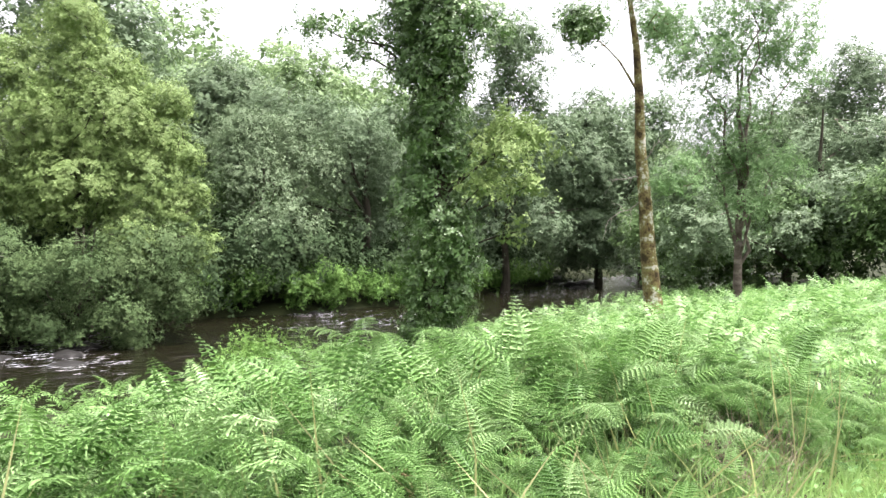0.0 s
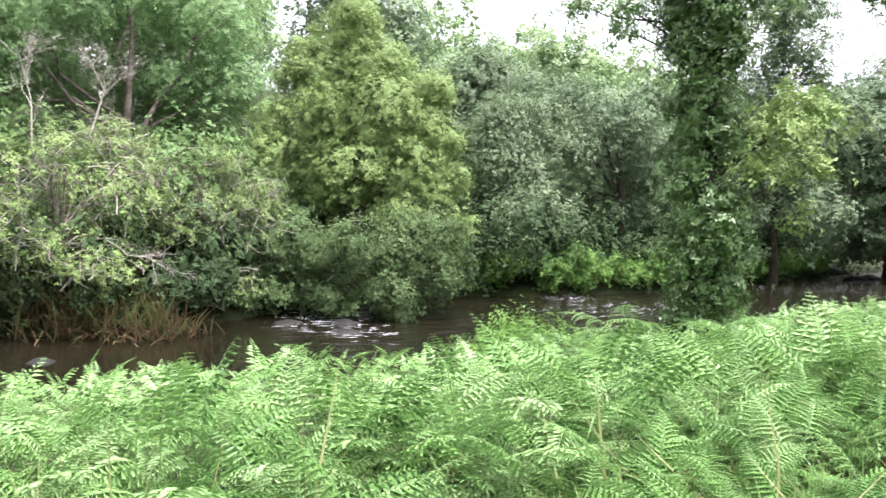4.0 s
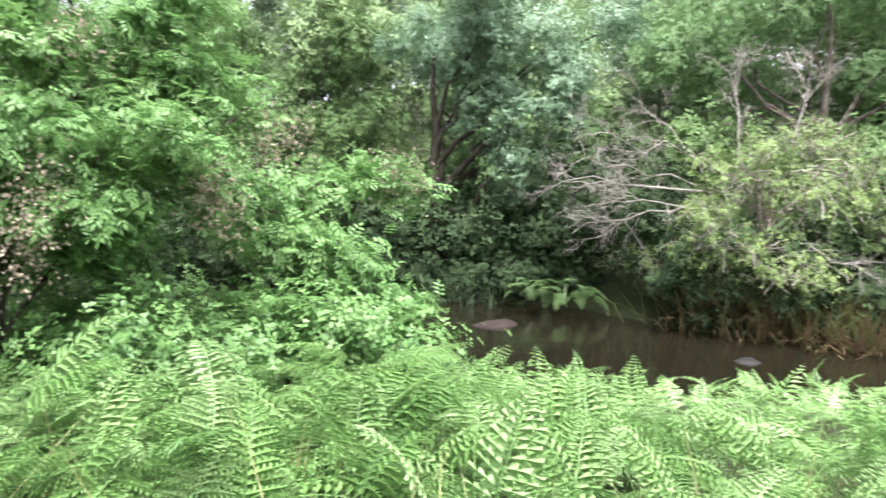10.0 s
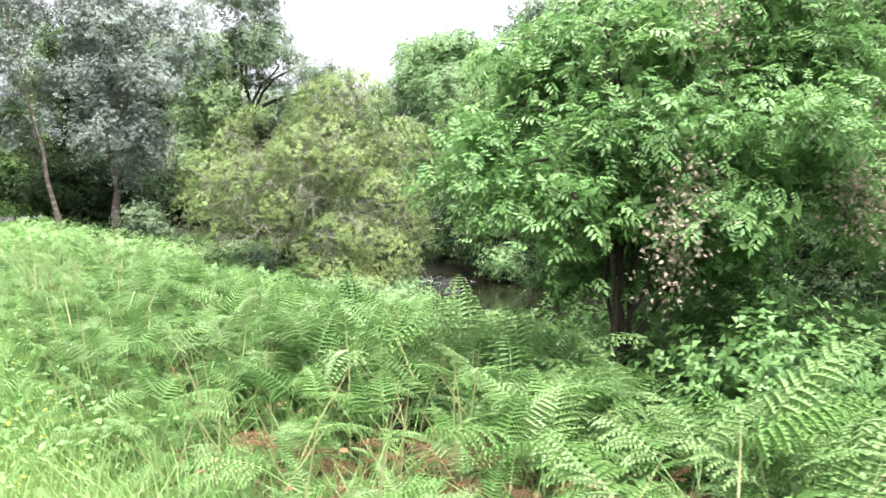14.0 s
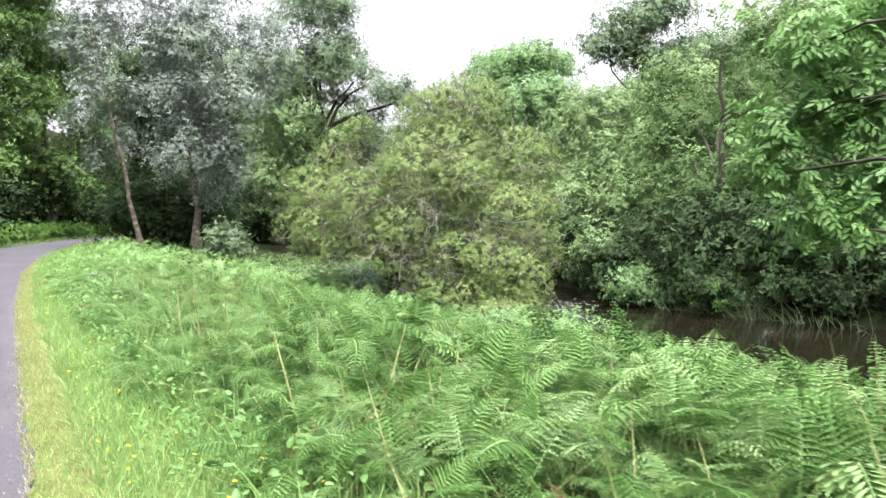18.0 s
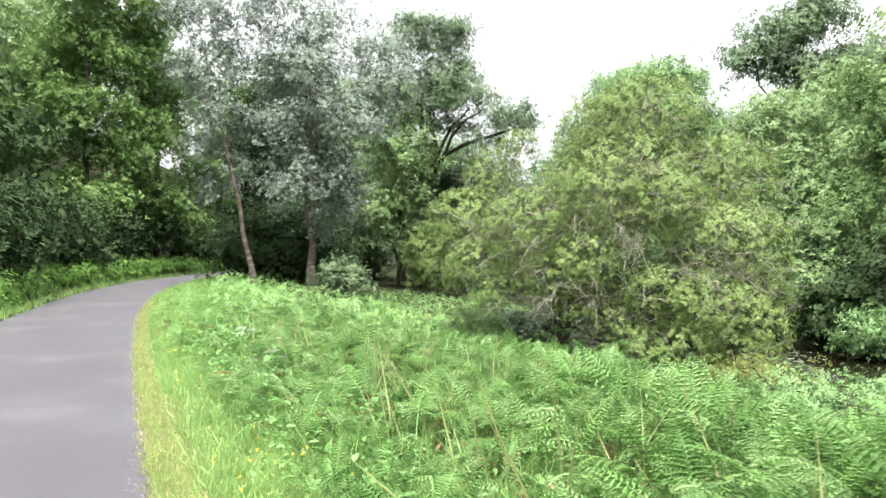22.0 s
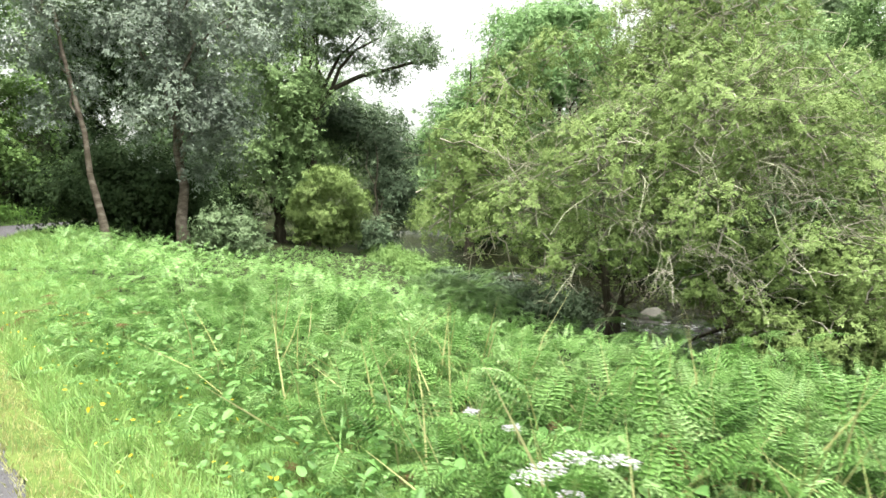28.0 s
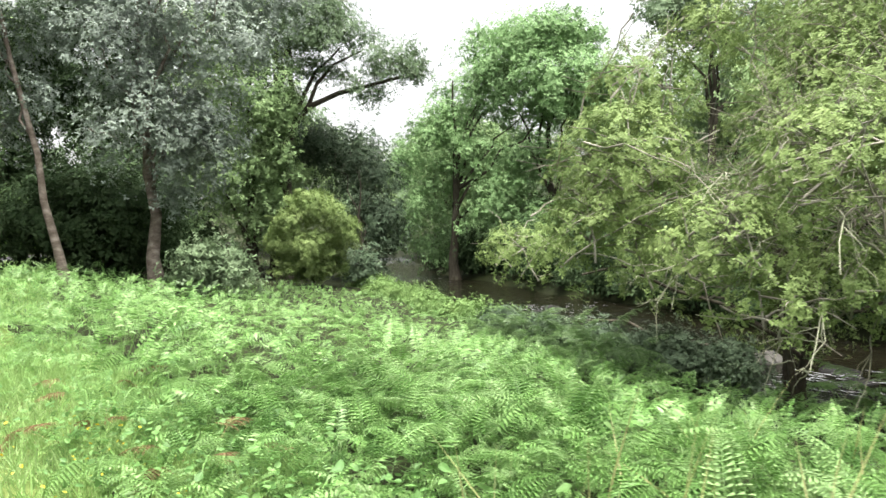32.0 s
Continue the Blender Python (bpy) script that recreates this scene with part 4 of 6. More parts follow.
tree("round_willow", "round grey-green sallow full of pale lichened twigs", "tree", 9.65, 19.82,
     egg((-2.22, -0.76, 0.75, 0.54, 0.54, 0.46), (-1.67, -1.34, 0.95, 0.57, 0.57, 0.50), (-1.01, -2.24, 0.43, 0.55, 0.55, 0.48), (-0.36, -3.19, -0.43, 0.64, 0.64, 0.57), (-0.95, -2.36, 1.39, 0.80, 0.80, 0.72), (0.74, -3.90, 0.42, 0.86, 0.86, 0.78), (1.45, -4.00, -0.50, 0.85, 0.85, 0.70), (0.85, -3.50, -0.55, 0.80, 0.80, 0.60), (1.60, -3.30, 0.50, 0.95, 0.95, 0.90), (-1.03, 1.63, 3.35, 0.78, 0.78, 1.04), (-0.63, 0.95, 4.34, 0.50, 0.50, 0.46), (1.92, 0.77, 4.71, 1.30, 1.30, 1.10), (-1.74, 1.44, 1.99, 0.95, 0.95, 0.80), (-0.08, 4.83, 1.28, 0.88, 0.76, 0.54), (0.68, 2.17, 0.99, 1.02, 0.84, 0.60), (1.79, -1.00, 4.54, 1.44, 1.44, 1.33), (0.95, -0.20, 4.15, 0.85, 0.85, 0.80), (3.06, -2.04, 3.11, 1.31, 1.31, 1.21), (1.80, -3.53, 1.52, 1.21, 1.21, 1.12), (1.40, -3.97, -0.04, 1.06, 1.06, 0.98), (-0.26, -2.21, 2.67, 1.12, 1.12, 1.03), (0.59, -2.99, 2.51, 0.89, 0.89, 0.82), (-1.91, 1.37, 2.45, 0.95, 0.95, 0.88), (-2.26, 1.58, 1.52, 0.76, 0.76, 0.70), (-2.24, -0.14, 1.30, 0.84, 0.84, 0.76), (-1.53, -1.19, 2.08, 1.06, 1.06, 0.98), (0.16, -3.25, 0.73, 0.76, 0.76, 0.68), (-1.31, -1.96, 1.08, 0.70, 0.70, 0.62), (0.40, -3.68, -0.50, 0.81, 0.81, 0.74), (-0.47, -2.72, 0.11, 0.59, 0.59, 0.55), (2.42, -3.54, 0.63, 0.84, 0.84, 0.77), (1.10, -0.90, 2.60, 2.20, 2.20, 1.80)),
     "olive", BARK, 118, globe=1.0, girth=0.085, clumps=8400, per=13, leaf=0.078, twig=0.2, inner=0.06, stems=5, twigs=620, hollow=0.88, ragged=0.05, limbs=9, top=3.0, knobs=0, flat=0.3, twig_mat=TWIG, extra=((egg((0.66, 0.18, 0.87, 0.97, 0.97, 0.65), (0.85, -0.36, 1.67, 0.71, 0.71, 0.71), (0.44, 1.07, 1.70, 0.93, 0.93, 0.76), (0.79, 2.75, 1.84, 0.96, 0.96, 0.77), (-0.41, -2.12, 0.73, 0.76, 0.76, 0.59), (-0.47, -0.79, 1.30, 0.93, 0.93, 0.56), (0.80, -0.22, 0.16, 0.71, 0.71, 0.56), (0.76, 0.48, -0.06, 0.58, 0.58, 0.33)), "olive", 0.076, 260),))
tree("white_poplar", "slim poplar with silvery leaves and a leaning pale trunk", "tree", 5.84, 40.62,
     egg((-1.91, 1.36, 10.58, 2.10, 2.10, 2.10), (-1.30, 0.96, 7.95, 1.83, 1.83, 1.83), (-1.80, 1.43, 13.46, 2.36, 2.36, 2.10), (-1.75, 1.30, 5.10, 1.20, 1.20, 0.80), (-0.60, 0.40, 6.00, 0.80, 0.80, 0.80)),
     "poplar", PALE, 119, knobs=4, fine=1.25, inner=0.05, girth=0.14, clumps=420, per=13, leaf=0.265, twig=1.06, lean=(-2.2, 0.2), limbs=3, wobble=0.004, group="poplars by the lane")
tree("white_poplar", "broad poplar with silvery leaves hanging low", "tree", 8.59, 40.39,
     egg((-0.43, -0.50, 10.48, 2.62, 2.62, 2.36), (1.36, -1.48, 8.07, 2.10, 2.10, 2.36), (-1.47, -0.10, 7.62, 2.10, 2.10, 1.83), (-0.62, -0.62, 5.24, 2.10, 2.10, 1.83), (0.78, -1.32, 4.94, 1.31, 1.31, 2.10), (3.65, -1.43, 9.84, 1.89, 1.89, 1.89), (-0.08, 0.57, 13.71, 3.78, 3.02, 2.16), (3.57, -0.20, 11.75, 1.94, 1.94, 1.67), (0.95, -0.70, 3.70, 1.20, 1.20, 1.30), (1.60, -1.20, 5.00, 1.10, 1.10, 1.50), (0.30, -0.40, 3.00, 0.60, 0.60, 0.70)),
     "poplar", PALE, 120, knobs=4, fine=1.25, inner=0.05, girth=0.22, clumps=1180, per=13, leaf=0.269, twig=1.08, lean=(-0.6, 0), group="poplars by the lane")
tree("silver_bush", "low silvery poplar suckers in the bracken", "shrub", 9.25, 37.81,
     egg((-0.07, 0.08, 0.90, 1.02, 1.02, 0.76), (0.45, -0.75, 0.51, 0.75, 0.75, 0.70), (-0.68, -0.20, 0.42, 0.75, 0.75, 0.63)),
     "alder", PALE, 121, girth=0.04, clumps=113, per=13, leaf=0.255, twig=1.02, knobs=4)
tree("ball_bush", "rounded yellow-green sallow bush", "shrub", 16.87, 44.15,
     egg((0.00, 0.05, 1.91, 1.88, 1.88, 1.83), (-0.03, 0.05, 0.82, 2.04, 1.50, 1.07), (-0.25, -0.29, 0.33, 1.91, 0.84, 0.60)),
     "olive", BARK, 122, fine=1.7, girth=0.05, clumps=693, per=13, leaf=0.256, twig=0.3, knobs=16, flat=0.3, ragged=0.02, top=1.2)
tree("great_oak", "old spreading oak with heavy dark limbs", "tree", 18.31, 49.56,
     egg((1.96, -2.78, 11.67, 2.71, 2.00, 1.43), (3.86, -4.47, 10.48, 2.14, 1.40, 1.00), (1.67, -1.16, 13.14, 2.34, 2.26, 1.61), (4.70, -5.23, 9.88, 1.14, 0.80, 0.57), (0.38, 1.29, 12.59, 2.41, 2.41, 2.41), (1.59, -1.16, 10.21, 1.76, 1.03, 0.73), (2.96, -3.72, 8.93, 1.57, 0.88, 0.63), (0.41, -0.01, 15.52, 3.81, 2.87, 2.05)),
     "oak", BARK, 123, knobs=3, inner=0.02, hollow=0.6, fine=1.3, girth=0.5, clumps=1215, per=13, leaf=0.293, twig=1.17, limbs=4)
tree("lime_tree", "leafy green lime behind the poplars", "tree", 16.73, 49.6,
     egg((-0.25, -0.92, 7.88, 1.94, 1.94, 3.05), (0.30, -1.47, 5.09, 1.39, 1.39, 2.22), (0.10, 0.19, 11.48, 2.28, 2.28, 2.28), (-1.39, -0.01, 4.30, 1.67, 1.67, 2.22), (0.79, -1.84, 7.85, 1.11, 1.11, 1.67), (0.49, -0.37, 2.34, 1.43, 1.43, 1.71), (-0.45, 4.59, 8.63, 1.85, 1.85, 3.70), (-0.81, 5.00, 12.34, 2.16, 2.16, 2.47)),
     "wood", BARK, 124, girth=0.3, clumps=1130, per=13, leaf=0.291, twig=1.16)
tree("dark_thicket", "dark thicket of holly-like scrub", "shrub", 20.79, 46.03,
     egg((2.10, 4.98, 6.55, 2.91, 2.04, 1.46), (2.69, 3.09, 4.82, 1.90, 1.90, 1.90), (1.68, 1.25, 2.26, 1.50, 1.50, 1.80), (-0.56, -0.83, 0.14, 1.39, 1.36, 0.97), (1.13, 5.83, 6.74, 1.94, 1.81, 1.30), (3.55, 2.26, 1.64, 0.95, 0.95, 1.90)),
     "holly", BARK, 125, girth=0.12, clumps=555, per=13, leaf=0.313, twig=1.25)
tree("far_chestnut", "tall rounded light-green tree over the river", "tree", 29.11, 48.05,
     egg((3.09, 0.26, 12.50, 2.84, 2.84, 2.13), (5.24, -1.61, 13.15, 2.84, 2.48, 1.77), (6.84, -3.02, 13.10, 2.13, 2.13, 1.77), (1.52, 0.23, 9.51, 2.43, 2.43, 2.78), (3.86, -1.83, 9.10, 2.78, 2.78, 2.43), (-0.75, 0.84, 7.34, 2.04, 2.04, 2.04), (1.25, -0.94, 5.93, 2.71, 2.71, 2.04), (2.03, -4.30, 5.35, 2.27, 2.27, 2.27), (-0.44, 1.83, 4.36, 1.73, 1.73, 2.08), (1.21, -2.32, 2.83, 2.32, 2.32, 1.99), (-0.19, 4.32, 6.32, 1.45, 1.45, 2.17), (4.07, -6.01, 8.86, 2.59, 2.59, 2.59), (-0.72, 4.68, 1.98, 1.45, 1.45, 1.81), (1.69, -4.09, 1.80, 1.94, 1.94, 1.94), (0.37, 2.36, 0.87, 1.77, 1.77, 1.42)),
     "ash", BARK, 126, fine=1.2, girth=0.32, clumps=1156, per=13, leaf=0.348, twig=1.39, knobs=4)
tree("lane_side_tree", "tall dark tree on the slope above the lane", "tree", -2.06, 54.21,
     egg((0.13, 2.43, 14.37, 3.70, 3.70, 4.07), (-0.75, -0.59, 9.42, 2.78, 2.78, 3.12), (-0.16, -2.10, 5.17, 2.71, 2.71, 2.04), (-0.74, -2.97, 3.11, 1.99, 1.86, 1.33), (1.54, 1.81, 19.54, 5.18, 4.14, 2.96), (-3.41, -0.36, 9.28, 3.05, 3.05, 4.07), (-2.96, -2.93, 4.39, 2.59, 2.59, 1.94)),
     "beech", BARK, 127, knobs=5, flat=0.8, droop=0.3, girth=0.3, clumps=1600, per=13, leaf=0.384, twig=1.54)
tree("lane_side_tree", "dark spreading tree at the bend of the lane", "tree", 2.23, 56.51,
     egg((-1.13, 0.85, 15.64, 2.70, 2.70, 3.47), (-1.95, -2.23, 9.01, 2.54, 2.54, 2.90), (-1.02, -1.66, 5.45, 2.22, 2.22, 2.22), (1.20, 1.67, 3.75, 2.41, 1.96, 1.40), (0.63, 2.12, 11.77, 2.00, 2.00, 3.61), (2.50, 3.31, 6.73, 2.50, 2.50, 2.91), (4.54, 4.45, 3.45, 2.59, 1.81, 1.30)),
     "beech", BARK, 128, knobs=5, flat=0.8, droop=0.3, girth=0.3, clumps=1300, per=13, leaf=0.36, twig=1.44)
# Dark needles, deepened further by the shade put into this leaf colour.
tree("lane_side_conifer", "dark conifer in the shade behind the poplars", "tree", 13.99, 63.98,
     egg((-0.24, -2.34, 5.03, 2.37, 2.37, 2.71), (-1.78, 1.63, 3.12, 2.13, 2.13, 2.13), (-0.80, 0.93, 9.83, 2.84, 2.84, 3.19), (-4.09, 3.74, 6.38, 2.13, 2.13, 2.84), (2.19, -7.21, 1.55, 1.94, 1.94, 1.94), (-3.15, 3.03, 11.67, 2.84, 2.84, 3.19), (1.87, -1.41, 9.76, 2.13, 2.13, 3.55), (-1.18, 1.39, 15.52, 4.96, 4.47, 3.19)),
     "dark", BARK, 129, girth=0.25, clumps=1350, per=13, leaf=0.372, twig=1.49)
tree("bank_willow", "rounded light-green willow on the far bank", "tree", 18.17, 20.24,
     egg((3.58, 3.92, 5.84, 1.85, 1.85, 1.39), (5.81, 3.92, 6.44, 1.91, 1.67, 1.19), (2.33, 4.54, 4.93, 1.16, 1.16, 1.62), (2.48, 2.20, 3.82, 1.73, 1.73, 1.30), (0.41, 2.10, 2.09, 1.25, 1.25, 1.46), (1.08, -0.50, 1.84, 1.54, 1.54, 1.35), (-0.54, -0.82, 0.54, 1.48, 1.30, 0.93), (3.60, 0.51, 4.34, 1.46, 1.46, 1.25)),
     "wood", BARK, 130, girth=0.18, clumps=714, per=13, leaf=0.216, twig=0.86, top=2.2, limbs=3)
tree("bank_alder", "leafy alder drooping over the far bank", "tree", 18.7, 15.48,
     egg((1.96, 2.47, 4.58, 1.67, 1.67, 1.67), (2.53, 1.07, 5.32, 1.60, 1.60, 1.77), (0.50, 0.93, 2.29, 1.70, 1.70, 1.36), (1.07, -0.48, 2.56, 1.30, 1.30, 1.46), (-0.19, -1.00, 0.83, 1.39, 1.30, 0.93), (-0.85, 0.45, 0.48, 1.30, 1.02, 0.73), (4.48, 1.24, 7.32, 1.30, 1.30, 1.67), (4.50, 5.71, 6.81, 1.51, 1.51, 1.08), (0.69, -2.00, 1.13, 1.20, 1.20, 1.35), (2.82, -1.35, 4.16, 1.46, 1.46, 2.27)),
     "bank", BARK, 131, knobs=3, girth=0.2, clumps=1838, per=13, leaf=0.148, twig=0.59)
tree("waterside_bush", "low yellow-green bush at the far waterline", "shrub", 16.05, 16.44,
     egg((-0.40, 0.20, -0.37, 0.67, 0.62, 0.45), (0.26, -0.22, -0.57, 0.74, 0.58, 0.41), (0.18, 0.17, -0.16, 0.53, 0.53, 0.38), (0.64, -0.50, -0.77, 0.44, 0.37, 0.27)),
     "ash", BARK, 132, girth=0.03, clumps=132, per=13, leaf=0.127, twig=0.51, stems=3, twigs=10, limbs=3, knobs=4)
tree("tall_hill_tree", "tall dark open-crowned tree on the hill", "tree", 35.61, 35.07,
     egg((-0.50, 0.40, 14.11, 2.48, 2.23, 1.60), (1.41, -0.55, 15.15, 2.13, 2.13, 1.60), (-2.11, 1.19, 12.71, 2.13, 1.74, 1.24), (0.41, -0.11, 11.98, 2.13, 1.74, 1.24), (1.30, -5.07, 11.35, 1.94, 1.81, 1.30), (2.94, -1.39, 12.65, 1.77, 1.49, 1.06)),
     "oak", BARK, 133, girth=0.35, clumps=475, per=13, leaf=0.35, twig=1.4)
tree("hill_tree", "light-green tree beyond the round sallow", "tree", 32.37, 43.42,
     egg((-0.93, 0.63, 12.64, 2.41, 2.24, 1.60), (1.21, -0.46, 13.01, 2.41, 2.24, 1.60), (-1.17, -1.56, 9.50, 2.70, 2.70, 1.93), (0.89, -2.61, 9.48, 1.93, 1.93, 2.31), (-1.25, 3.00, 10.58, 1.67, 1.67, 2.08)),
     "ash", BARK, 134, girth=0.3, clumps=527, per=13, leaf=0.36, twig=1.44)
tree("far_bank_tree", "olive-leaved tree on the far bank", "tree", 25.24, 11.09,
     egg((1.19, 3.38, 7.17, 1.87, 1.87, 1.67), (0.43, 0.27, 5.85, 1.80, 1.80, 1.60), (0.72, -1.67, 7.11, 1.60, 1.60, 1.60), (-1.73, 0.14, 3.64, 1.67, 1.55, 1.11), (-1.47, -2.25, 3.72, 1.67, 1.67, 1.30), (-1.28, -3.70, 4.14, 1.11, 1.11, 1.48), (-1.80, 1.27, 4.34, 1.11, 1.11, 1.11), (-1.40, -3.98, 1.93, 1.11, 1.11, 1.30), (-1.70, -1.41, 1.66, 1.48, 1.48, 1.30), (-1.94, 0.79, 1.58, 1.48, 1.48, 1.30)),
     "bank", BARK, 135, knobs=3, girth=0.22, clumps=1562, per=13, leaf=0.163, twig=0.65)

# ---------------------------------------------------------------- the woods behind
WOOD = []
for k, (leaves, bark, rad, hi) in enumerate((("alder", BARK, (3.8, 3.8, 4.3), 4.3), ("wood", BARK, (4.2, 4.2, 5.8), 5.8), ("wood", BARK, (3.8, 3.8, 5.4), 5.2), ("oak", BARK, (4.4, 4.4, 5.6), 5.8))):
    WOOD.append(tree("woodland_tree", ("grey-green alder on the far bank", "broad-leaved tree on the wooded slope", "dark shady tree of the river wood", "dull green oak of the river wood")[k], "tree",
                (31, 34, 36, 38)[k], (-23, -30, -2, 8)[k], many_lobes(R, (0, 0, hi + float(ground_z((31, 34, 36, 38)[k], (-23, -30, -2, 8)[k]))), rad, 16, 0.4), leaves, bark, 60 + k, girth=0.25, clumps=430, per=10, leaf=0.4, twig=1.0, limbs=6, twigs=0, group="river wood"))
SPOTS = [(0, 29, -30, 0.9, 40), (1, 28, 11, 0.85, 70), (3, 33, 13, 1.0, 170), (1, 31, 6, 0.9, 310), (2, 31, -38, 1.0, 80), (0, 30, -17, 0.95, 200), (1, 30, -9, 0.9, 120), (3, 32, -3, 0.95, 60), (2, 28, 2, 0.8, 300),
         (0, 26, 16, 0.75, 33), (1, 31, 20, 0.9, 250), (2, 24, 25, 0.6, 90), (1, 32, 29, 0.9, 45), (0, 40, 36, 1.0, 140), (3, 44, 48, 1.0, 310),
         (1, 38, 58, 1.1, 77), (2, 22, 56, 1.0, 7), (2, 33, -48, 1.0, 160), (3, 16, -52, 1.0, 210), (1, 4, -50, 1.1, 290), (2, -4, -44, 1.1, 55),
         (1, 26, -56, 1.1, 95), (3, 28, 66, 1.2, 185), (2, 10, 70, 1.2, 222), (2, -6, 62, 1.3, 15), (1, -9, 48, 1.2, 80), (3, 40, -20, 1.2, 30), (1, 42, -8, 1.3, 40), (3, 44, 22, 1.3, 240)]
for k, x, y, s, a in SPOTS:
    copy_thing(WOOD[k], pose(x, y, float(ground_z(x, y)) - 0.1, 0, 0, a) @ Matrix.Diagonal((s, s, s, 1)))


# far woods on the slopes, one mass
def woods(name, label, seed, spots, leaves, clumps, leaf):
    rng = np.random.default_rng(seed)
    lob = []
    for x, y, r, h in spots:
        z = float(ground_z(x, y))
        lob += [(x + rng.normal(0, r * 0.5), y + rng.normal(0, r * 0.5), z + h * (0.35 + 0.6 * rng.random()), r * (0.5 + 0.3 * rng.random()), r * 0.6, r * 0.6) for _ in range(6)]
    v, f, _, _ = sprays(rng, lob, clumps, 10, leaf, 1.3)
    return tagged(new(name, mesh_of(name, v, f, LEAF[leaves])), label, "woods", kind="stuff")


wr = np.random.default_rng(8)
woods("far_woods", "distant mixed woods on the valley side", 81, [(wr.uniform(44, 75), y, 5, 11) for y in np.arange(-90, 95, 5)], "wood", 4400, 0.75)
# Slope woods take the leaf colour that already holds deep shade.
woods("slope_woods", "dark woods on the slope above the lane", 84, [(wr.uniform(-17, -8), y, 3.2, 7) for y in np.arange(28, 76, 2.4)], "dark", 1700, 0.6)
woods("woods_upstream", "distant woods closing the valley", 82, [(x, wr.uniform(70, 95), 5, 12) for x in np.arange(-30, 70, 5)], "oak", 2400, 0.75)
woods("woods_downstream", "distant woods closing the valley behind", 83, [(x, wr.uniform(-80, -55), 5, 10) for x in np.arange(-20, 60, 5)], "oak", 2400, 0.75)


def thicket(name, label, seed, leaves, y0, y1, step, off, height, radius, leaf, cover=0.5):
    """Low growth along the far bank, one mass of leaf sprays."""
    rng = np.random.default_rng(seed)
    lob = []
    for y in np.arange(y0, y1, step):
        # Lobes lifted here keep light out of the hollow below.
        hung = 1.4 if -2.6 < y < -0.6 and off < 2 else 0.0
        x = float(far_x(y)) + off + rng.uniform(-0.5, 0.5) * off
        r = radius * (0.7 + 0.6 * rng.random())
        lob.append((x, y + rng.normal(0, 0.3), float(ground_z(x, y)) + hung + height * (0.25 + 0.55 * rng.random()), r, r, r * 0.8))
    lob = np.array(lob)
    n = int(cover * (12 * lob[:, 3] ** 2).sum() / (0.3 * leaf ** 2) / 12)
    v, f, _, _ = sprays(rng, lob, n, 12, leaf, leaf * 4)
    return tagged(new(name, mesh_of(name, v, f, LEAF[leaves])), label, "undergrowth", kind="stuff")


# Shade below the far-bank trees is put into this undergrowth's colour.
thicket("dark_undergrowth", "tangled undergrowth of the far bank, shade in its leaf colour", 91, "dark", -48, 66, 1.0, 1.4, 2.2, 1.5, 0.32, 0.5)
thicket("leafy_undergrowth", "dull green scrub above the far bank", 92, "bank", -48, 62, 1.5, 6.0, 4.2, 2.1, 0.27, 0.3)
thicket("bank_herbs", "bright herbs and grasses at the far waterline", 93, "herb", -46, -15, 0.5, 0.3, 1.3, 0.7, 0.13, 0.5)
thicket("upstream_herbs", "bright overhanging herbs at the upstream waterline", 94, "herb", 14, 27, 0.7, 0.7, 0.8, 0.6, 0.09, 0.4)


def scrub(name, label, seed, leaves, spots, height, radius, leaf, cover=0.4):
    """A mass of shrubs at given places on the ground."""
    rng = np.random.default_rng(seed)
    lob = [(x, y, float(ground_z(x, y)) + height * (0.2 + 0.7 * rng.random()), radius * rng.uniform(0.7, 1.3), radius, radius * 0.8) for x, y in spots for _ in range(2)]
    lob = np.array(lob)
    n = int(cover * (12 * lob[:, 3] ** 2).sum() / (0.3 * leaf ** 2) / 12)
    v, f, _, _ = sprays(rng, lob, n, 12, leaf, leaf * 4)
    return tagged(new(name, mesh_of(name, v, f, LEAF[leaves])), label, "undergrowth", kind="stuff")


sr = np.random.default_rng(15)
# Scrub behind the poplars and above the lane is coloured dark for shade.
scrub("shade_scrub", "scrub behind the poplars, shade put into its leaf colour", 95, "dark", [(float(edge_x(y)) + sr.uniform(2.5, 7), y) for y in np.arange(43, 58, 0.7)], 4.0, 1.7, 0.3, 0.5)
scrub("lane_bank_scrub", "scrub on the bank above the lane, shade put into its leaf colour", 96, "dark", [(float(edge_x(y)) - ROAD_WIDE - sr.uniform(2.2, 5), y) for y in np.arange(24, 70, 0.9)], 2.4, 1.6, 0.42, 0.5)
scrub("lane_bank_herbs", "green herbs at the far side of the lane", 97, "herb", [(float(edge_x(y)) - ROAD_WIDE - sr.uniform(0.9, 1.6), y) for y in np.arange(24, 70, 0.8)], 0.5, 0.6, 0.18, 0.3)
scrub("downstream_scrub", "bushy wood edge beyond the bracken", 98, "bank", [(x, -37 - sr.uniform(0, 4)) for x in np.arange(-8, 17, 0.8)], 4.5, 1.7, 0.32, 0.4)
scrub("near_bank_scrub", "shaded ferns and scrub on the near bank", 99, "beech", [(float(near_x(y)) - sr.uniform(0.2, 1.6), y) for y in np.arange(28, 46, 0.6)], 0.3, 0.4, 0.15, 0.7)
# Waterline shadow is coloured into these overhanging leaves.
thicket("overhang", "leafage overhanging the water, shade in its leaf colour", 90, "dark", -15, 36, 0.45, 0.35, 0.9, 0.6, 0.16, 0.5)
